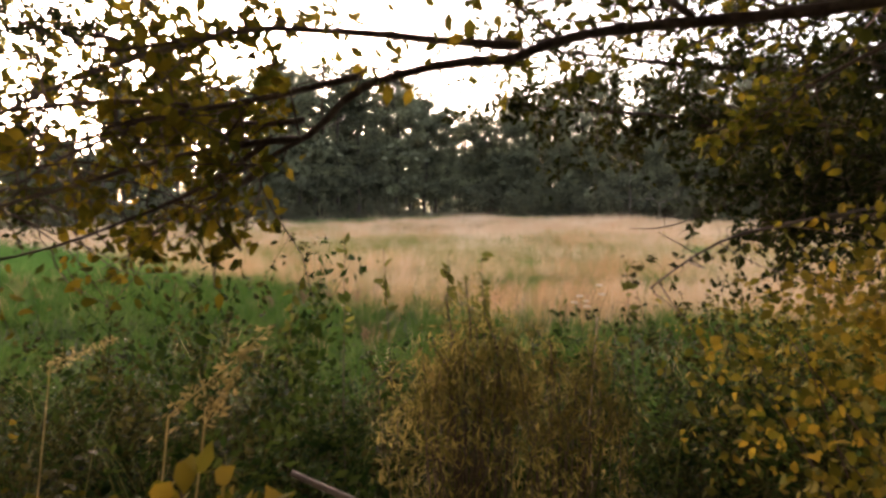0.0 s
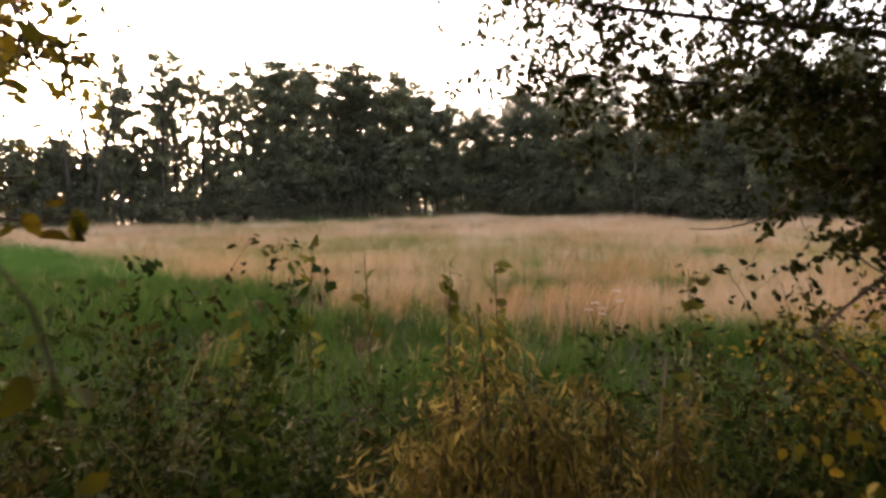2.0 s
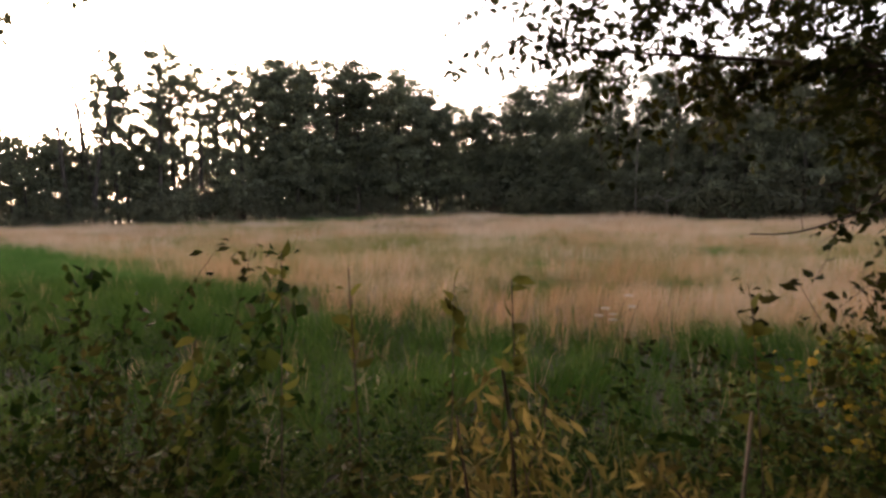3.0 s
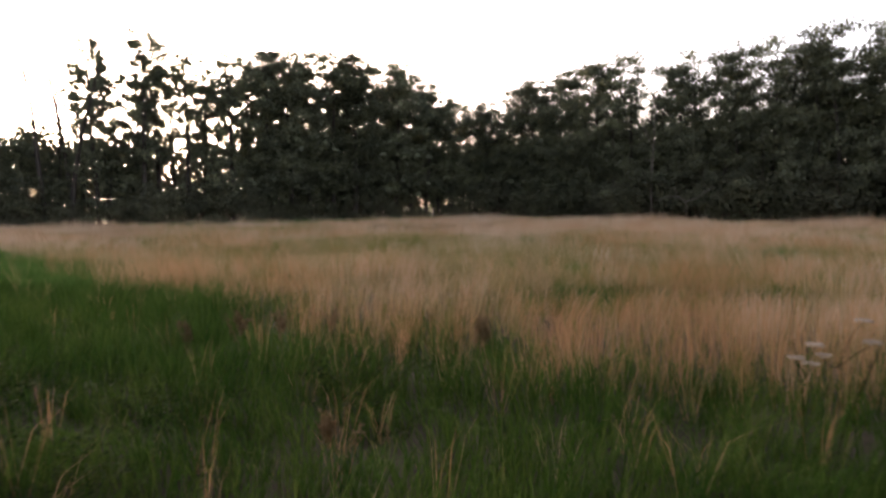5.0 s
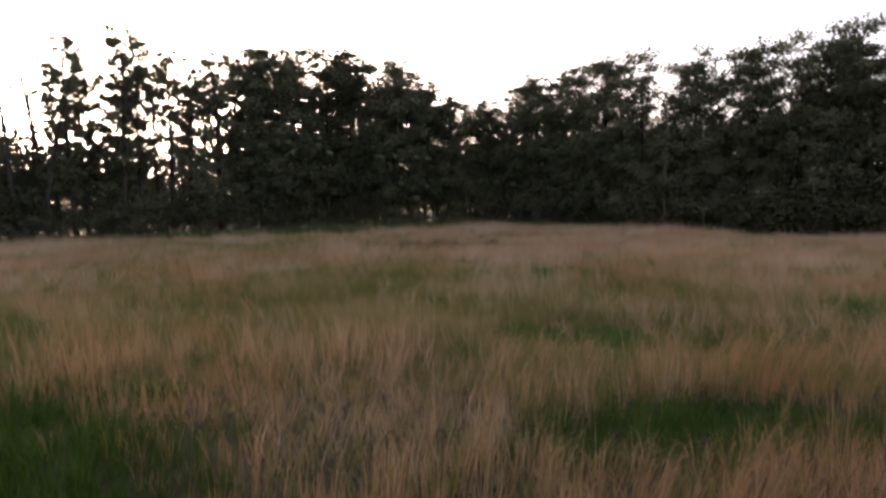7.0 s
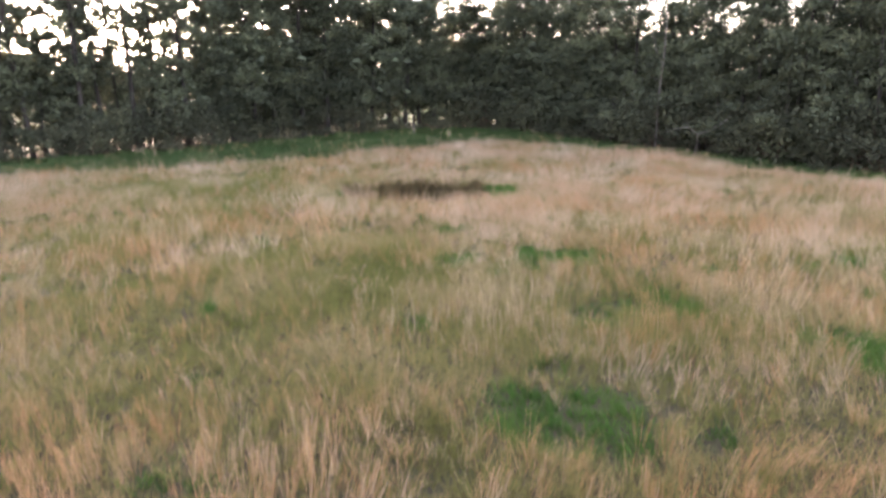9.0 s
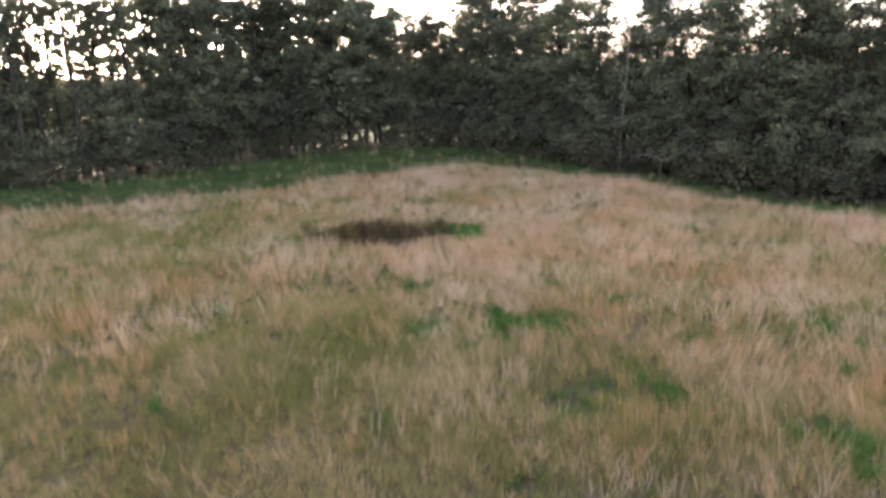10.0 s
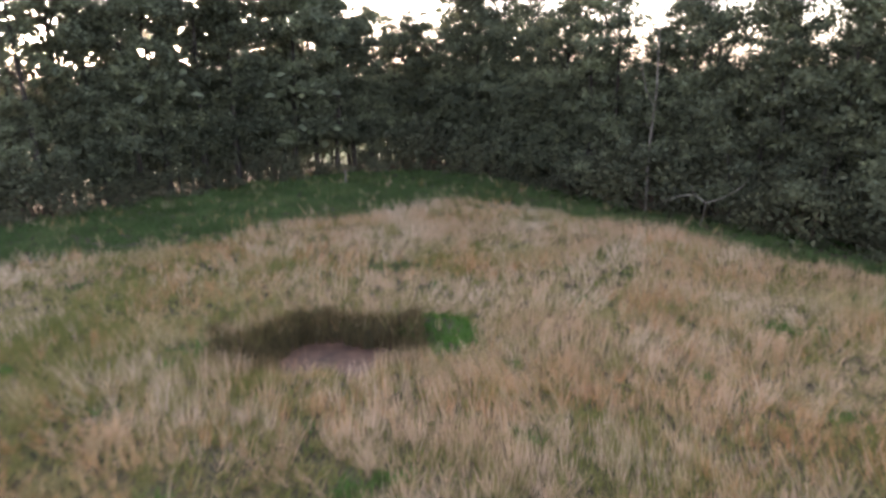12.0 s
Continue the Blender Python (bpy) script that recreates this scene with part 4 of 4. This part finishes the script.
def undergrowth_top(x, y):
    """Height of the undergrowth over the plan."""
    t = np.interp(y, [2.2, 3.2, 4.0, 4.8, 5.6, 6.6, 7.4, 8.6], [0.5, 1.0, 1.42, 1.74, 1.72, 1.25, 0.8, 0.5])
    return t * (0.52 + 0.72 * soft_noise(np.array(x), np.array(y), 0.75, 71))


nrng = np.random.default_rng(77)
for i in range(25):
    for j in range(12):
        x = -5.6 + i * 0.48 + nrng.uniform(-0.2, 0.2)
        y = 2.7 + j * 0.5 + nrng.uniform(-0.2, 0.2)
        if abs(x - 0.39) > 0.9 + 0.72 * (y - 1.25):
            continue
        if y > 6.4 and (i + j) % 2:
            continue
        if 0.05 < x < 1.1 and 2.6 < y < 4.0:
            continue
        if float(soft_noise(np.array(x), np.array(y), 0.7, 73)) < 0.36:
            continue
        h = float(undergrowth_top(x, y))
        if abs(x - 0.2) < 0.7:
            h = min(h, float(np.interp(y, [3.5, 5.0, 5.6, 6.2, 7.0], [1.5, 1.45, 1.2, 1.0, 0.8])))
        if y < 3.5 and -0.6 < x < 1.6:
            h *= 0.7
        if 0.0 < x < 1.7 and y < 4.2:
            h *= 0.75
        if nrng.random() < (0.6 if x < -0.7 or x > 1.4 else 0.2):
            ob = thing("weed", "browning olive weed clump in the hedge bottom, coloured dark as in shade", "weed", "undergrowth of the hedge")
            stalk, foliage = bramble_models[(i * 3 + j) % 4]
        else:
            ob = thing("nettle", "rank green nettle clump in the hedge bottom, coloured dark as in shade", "nettle", "undergrowth of the hedge")
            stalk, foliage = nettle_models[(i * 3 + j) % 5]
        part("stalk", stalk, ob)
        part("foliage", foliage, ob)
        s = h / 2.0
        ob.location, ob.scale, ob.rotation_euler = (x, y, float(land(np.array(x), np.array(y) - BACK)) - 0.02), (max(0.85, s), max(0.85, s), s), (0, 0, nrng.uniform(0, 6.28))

for k in range(30):
    x, y = nrng.uniform(-7.5, -0.6), nrng.uniform(8.5, 14.0)
    ob = thing("nettle", "low nettle clump in the green grass of the meadow, in the shade-darkened leaf colour", "nettle", "nettles at the meadow's edge")
    stalk, foliage = nettle_models[k % 5]
    part("stalk", stalk, ob)
    part("foliage", foliage, ob)
    s = nrng.uniform(0.16, 0.30)
    ob.location, ob.scale, ob.rotation_euler = (x, y, float(land(np.array(x), np.array(y) - BACK)) - 0.02), (s * 2.4, s * 2.4, s), (0, 0, nrng.uniform(0, 6.28))

# long grass through the undergrowth


def make_hedge_grass():
    rng = np.random.default_rng(78)
    x, y = rng.uniform(-6, 7, 9000), rng.uniform(3.6, 9.0, 9000)
    ok = (np.abs(x - 0.39) < 0.9 + 0.72 * (y - 1.25)) & (rng.random(len(x)) < 0.15 + 1.2 * (soft_noise(x, y, 0.7, 73) - 0.3))
    x, y = x[ok], y[ok]
    h = np.interp(y, [3.6, 4.8, 6.0, 9.0], [1.0, 1.35, 1.1, 0.6]) * rng.uniform(0.4, 1.1, len(x))
    base = np.stack([x, y, land(x, y - BACK)], axis=1)
    g = arcs(rng, base, h, 0.003 * rng.uniform(0.7, 1.5, len(x)), rng.uniform(0, 0.3, len(x)), rng.uniform(0.6, 2.4, len(x)), rng.uniform(0, 6.28, len(x)), 4, 2.5)
    tagged(new("hedge_grass", mesh_of("hedge_grass", *g, HEDGE_BLADE)), "long green grass growing through the hedge bottom, coloured dark as in shade", "grass", kind="stuff")


make_hedge_grass()

# turning shrub beside the start


def make_shrub(name, label, seed, base, blobs, stems, leaf, count, material, wide=0.8):
    rng = np.random.default_rng(seed)
    base = np.array(base, float)
    wood, spots = [], []
    for c, r in blobs:
        c, r = settle(c), np.array(r, float)
        for _ in range(stems):
            e = c + np.clip(rng.normal(size=3), -1.3, 1.3) * r * 0.55
            mid = base * 0.45 + e * 0.55 + rng.normal(size=3) * 0.08 + np.array([0, 0, 0.12])
            line = np.array([base + rng.normal(size=3) * (0.08, 0.08, 0), mid, e])
            wood.append(tube(line, [0.010, 0.006, 0.002], 4))
            m = count // stems
            spots.append(e + np.clip(rng.normal(size=(m, 3)), -1.8, 1.8) * r * 0.27)
    at = np.concatenate(spots)
    ob = thing(name, label, "shrub", at=tuple(base))
    wv, wf = joined(wood)
    part("branchwork", mesh_of("branchwork", wv - base, wf, TWIG, True), ob)
    part("foliage", mesh_of("foliage", *leaves(rng, at - base, leaf * rng.uniform(0.55, 1.3, len(at)), 0.7, wide, 0.1, True), material), ob)
    return ob


make_shrub("shrub", "shrub with yellow and ochre autumn leaves beside the gap", 61, (2.5, 3.35, 0.0),
           [((2.1, 3.3, 2.2), (0.75, 0.45, 0.42)), ((2.5, 3.5, 2.5), (0.8, 0.5, 0.35)), ((1.9, 3.1, 1.6), (0.6, 0.4, 0.45)), ((2.9, 3.4, 1.7), (0.7, 0.5, 0.6))],
           30, 0.042, 2300, AUTUMN)
make_shrub("shrub", "small shrub with yellowing leaves in the undergrowth", 63, (-2.3, 3.9, 0.1),
           [((-2.2, 3.9, 2.0), (0.6, 0.4, 0.28)), ((-1.7, 3.7, 1.6), (0.5, 0.4, 0.3))], 12, 0.05, 420, AUTUMN)
make_shrub("shrub", "low shrub with yellow leaves at the start of the way", 65, (0.0, 2.05, 0.1),
           [((0.13, 1.98, 2.53), (0.07, 0.05, 0.05)), ((0.04, 2.0, 2.50), (0.06, 0.05, 0.05))], 4, 0.038, 20, AUTUMN)
make_shrub("shrub", "low bush with ochre leaves along the meadow side", 67, (3.4, 6.2, 0.1),
           [((2.8, 6.0, 1.7), (0.7, 0.4, 0.3)), ((3.6, 6.0, 1.9), (0.7, 0.4, 0.3))], 12, 0.05, 500, AUTUMN)


def make_sapling(tip, base, seed, spread=0.16, count=18):
    rng = np.random.default_rng(seed)
    base, tip = np.array(base, float), settle(tip)
    mid = (base + tip) / 2 + rng.normal(size=3) * 0.05
    u = np.array([0, 0.5, 1.0])
    s = np.linspace(0, 1, 9)
    p = np.stack([np.interp(s, u, [base[k], mid[k], tip[k]]) for k in range(3)], axis=1)
    q = 1 - rng.random(count) ** 1.3 * 0.28
    at = np.stack([np.interp(q, s, p[:, k]) for k in range(3)], axis=1)
    ob = thing("sapling", "thin upright shoot with pointed green leaves", "sapling", "shoots above the hedge", at=tuple(base))
    wv, wf = tube(p, np.linspace(0.006, 0.002, len(p)), 5)
    stem = part("stem", mesh_of("stem", wv - base, wf, TWIG, True), ob)
    for spot in at - base:
        part("leaf", mesh_of("leaf", *leaves(rng, spot[None], np.array([0.078 * rng.uniform(0.7, 1.2)]), -0.1, 0.5, 0.1, True), SHOOT), stem)


for k, (tip, base) in enumerate((((-0.19, 4.99, 2.66), (-0.22, 5.05, 0.3)), ((0.02, 5.1, 2.60), (0.0, 5.2, 0.3)), ((0.58, 4.85, 2.58), (0.62, 5.0, 0.3)),
                                 ((0.40, 5.12, 2.53), (0.45, 5.2, 0.3)), ((-0.48, 4.95, 2.38), (-0.5, 5.0, 0.3)), ((1.42, 5.0, 2.46), (1.44, 5.1, 0.3)))):
    make_sapling(tip, base, 600 + k)


def make_tuft(seed, label, at, count, length, spread, material, start=0.12, droop=1.5, width=0.004, power=1.6):
    rng = np.random.default_rng(seed)
    r, t = np.sqrt(rng.random(count)) * spread, rng.uniform(0, 6.28, count)
    base = np.stack([r * np.cos(t), r * np.sin(t), np.zeros(count) - 0.02], axis=1)
    g = arcs(rng, base, length * rng.uniform(0.55, 1.05, count), width * rng.uniform(0.6, 1.4, count), start * rng.uniform(0.2, 1.8, count), droop * rng.uniform(0.5, 1.3, count), t + rng.normal(size=count) * 0.4, 5, power)
    ob = thing("grass_tuft", label, "grass", "grass tufts in the hedge", at=at)
    part("blade", mesh_of("blade", *g, material), ob)
    return ob


def make_weeping(seed, base, top, radius, shoots):
    """A weeping shrub: shoots that rise, arch over and hang, set with narrow drooping leaves."""
    rng = np.random.default_rng(seed)
    wood, spots = [], []
    for k in range(shoots):
        t, r = rng.uniform(0, 6.28), radius * math.sqrt(rng.uniform(0.08, 1.0))
        h = top * rng.uniform(0.84, 1.0) - 0.26 * (r / radius) ** 2
        drop = rng.uniform(0.4, 1.1)
        c, s = math.cos(t), math.sin(t)
        p = np.array([[0.06 * c, 0.06 * s, 0.0], [0.30 * r * c, 0.30 * r * s, h * 0.6], [0.62 * r * c, 0.62 * r * s, h * 0.93], [0.86 * r * c, 0.86 * r * s, h],
                      [1.05 * r * c, 1.05 * r * s, h - 0.25 * drop], [1.15 * r * c, 1.15 * r * s, h - drop]]) + rng.normal(size=(6, 3)) * 0.03
        wood.append(tube(p, [0.005, 0.004, 0.003, 0.002, 0.0015, 0.001], 3))
        m = 105
        q = rng.uniform(0.45, 1.0, m)
        u = np.linspace(0, 1, 6)
        spots.append(np.stack([np.interp(q, u, p[:, a]) for a in range(3)], axis=1) + rng.normal(size=(m, 3)) * (0.03, 0.03, 0.025))
    at = np.concatenate(spots)
    ob = thing("shrub", "weeping shrub with hanging shoots and narrow fading leaves", "shrub", at=base)
    part("branchwork", mesh_of("branchwork", *joined(wood), TWIG, True), ob)
    part("foliage", mesh_of("foliage", *leaves(rng, at, rng.uniform(0.022, 0.055, len(at)), 1.8, 0.26, 0.06), FADED), ob)


make_weeping(82, (0.48, 3.68, -0.05), 2.24, 0.31, 46)
make_weeping(83, (0.86, 3.88, -0.05), 2.08, 0.27, 24)
for k, (x, y, n, ln) in enumerate(((-1.9, 3.7, 160, 1.9), (-0.9, 4.4, 140, 1.9), (1.7, 4.6, 160, 1.9), (2.4, 5.2, 200, 2.0), (-3.2, 4.8, 200, 2.0),
                                   (-0.2, 6.6, 240, 1.2), (1.1, 6.8, 240, 1.2), (-1.8, 6.5, 240, 1.4), (2.3, 7.2, 240, 1.2), (1.25, 4.5, 120, 1.8), (-1.4, 3.0, 90, 1.7))):
    make_tuft(90 + k, "tuft of long half-dry grass in the hedge", (x, y, 0.15), n, 0.82 * ln, 0.22, REED if k % 2 else LUSH, 0.25, 2.3, 0.003)


def make_head(seed, tip, foot, base, rough_len):
    """A ripe grass stalk: thin stem and a loose dry seed head along its top."""
    rng = np.random.default_rng(seed)
    tip, foot, base = settle(tip), settle(foot), np.array(base, float)
    p = np.array([base, base * 0.4 + foot * 0.6 + (0, 0, 0.1), foot, tip])
    n = 130
    s = rng.random(n)
    at = foot + (tip - foot) * s[:, None] + rng.normal(size=(n, 3)) * 0.010 * (1.3 - s[:, None])
    ob = thing("grass_stalk", "ripe dry grass stalk with a reddish seed head", "grass stalk", "ripe grass stalks", at=tuple(base))
    part("stem", mesh_of("stem", *(lambda t: (t[0] - base, t[1]))(tube(p, [0.003, 0.0025, 0.002, 0.001], 4)), STRAW, True), ob)
    part("seed_head", mesh_of("seed_head", *leaves(rng, at - base, rough_len * rng.uniform(0.6, 1.3, n), 0.2, 0.35, 0.1), STRAW), ob)


for k, (tip, foot, base) in enumerate((((0.08, 2.42, 2.66), (-0.11, 2.40, 2.50), (-0.35, 2.4, 0.1)), ((0.04, 2.38, 2.62), (-0.03, 2.36, 2.50), (-0.3, 2.35, 0.1)),
                                       ((-0.55, 3.1, 2.50), (-0.75, 3.1, 2.42), (-1.0, 3.1, 0.1)), ((-1.3, 3.6, 2.42), (-1.5, 3.6, 2.30), (-1.6, 3.6, 0.1)))):
    make_head(700 + k, tip, foot, base, 0.016)


def make_stick(path, r0, r1, label):
    ob = new("stick", mesh_of("stick", *tube(settle(path), np.linspace(r0, r1, len(path)), 7), DEADWOOD, True))
    tagged(ob, label, "stick")


make_stick([(1.0, 2.35, 0.0), (0.7, 2.45, 1.4), (0.42, 2.5, 2.12), (0.25, 2.52, 2.26), (0.07, 2.55, 2.33)], 0.012, 0.006, "bare pale broken branch leaning out of the undergrowth")
make_stick([(1.02, 4.3, 0.2), (1.07, 4.28, 1.3), (1.06, 4.3, 1.8), (1.09, 4.28, 2.33)], 0.008, 0.004, "dead upright stalk among the nettles")

# the hedge as a whole stands a little back from the meadow
for ob in set(bpy.data.objects) - before_hedge:
    if ob.parent is None:
        ob.location.y -= BACK

# ---- tall weeds of the meadow ----


def make_dock(seed, x, y, h):
    """A dock: ribbed stalk with side stalks, all set with rusty seeds."""
    rng = np.random.default_rng(seed)
    wood, spots = [], []
    for k in range(7):
        p = bend(rng, (0, 0, 0 if k == 0 else h * rng.uniform(0.35, 0.7)), (rng.normal() * 0.5, rng.normal() * 0.5, 1.6), h if k == 0 else h * 0.35, 5, 0.08)
        wood.append(tube(p, np.linspace(0.006, 0.002, len(p)), 4))
        s = rng.uniform(0.35 if k == 0 else 0.1, 1, 90)
        spots.append(np.stack([np.interp(s, np.linspace(0, 1, len(p)), p[:, a]) for a in range(3)], axis=1) + rng.normal(size=(90, 3)) * 0.018)
    at = np.concatenate(spots)
    ob = thing("dock", "rust-brown seeding dock standing in the grass", "weed", "docks in the meadow", at=(x, y, float(land(np.array(x), np.array(y)))))
    for w in wood:
        part("stem", mesh_of("stem", *w, RUST, True), ob)
    part("seed_head", mesh_of("seed_head", *leaves(rng, at, rng.uniform(0.015, 0.035, len(at)), 0, 0.7, 0.1), RUST), ob)


for k, (x, y, h) in enumerate(((0.3, 13.7, 0.62), (0.42, 13.9, 0.55), (-2.7, 14.25, 0.65), (-2.2, 14.4, 0.6), (-1.6, 14.6, 0.62), (-3.4, 14.3, 0.5), (-0.9, 10.5, 0.5))):
    make_dock(800 + k, x, y, h)


def make_umbel(seed, x, y, h):
    """A hogweed: hollow stalk, ribs and flat pale flower heads."""
    rng = np.random.default_rng(seed)
    ob = thing("hogweed", "faded white umbel flower on a tall stalk", "weed", "umbel flowers in the meadow", at=(x, y, float(land(np.array(x), np.array(y)))))
    wood = [tube(bend(rng, (0, 0, 0), (0.03, 0.02, 1), h, 5, 0.05), np.linspace(0.007, 0.003, 6), 5)]
    for k in range(3):
        c = np.array([rng.normal() * 0.10, rng.normal() * 0.10, h * (0.99 - 0.12 * k)])
        wood.append(tube(np.array([[0, 0, h * 0.7], c * (0.6, 0.6, 0.93), c]), [0.003, 0.003, 0.002], 4))
        a, r = rng.uniform(0, 6.28, 70), 0.055 * np.sqrt(rng.random(70))
        at = c + np.stack([r * np.cos(a), r * np.sin(a), 0.01 - 1.2 * r * r], axis=1)
        part("umbel", mesh_of("umbel", *leaves(rng, at, np.full(70, 0.022), -2.0, 0.9, 0.05), UMBEL), ob)
    part("stem", mesh_of("stem", *joined(wood), NETTLE, True), ob)


for k, (x, y, h) in enumerate(((2.6, 10.3, 1.12), (2.5, 10.5, 0.95))):
    make_umbel(850 + k, x, y, h)
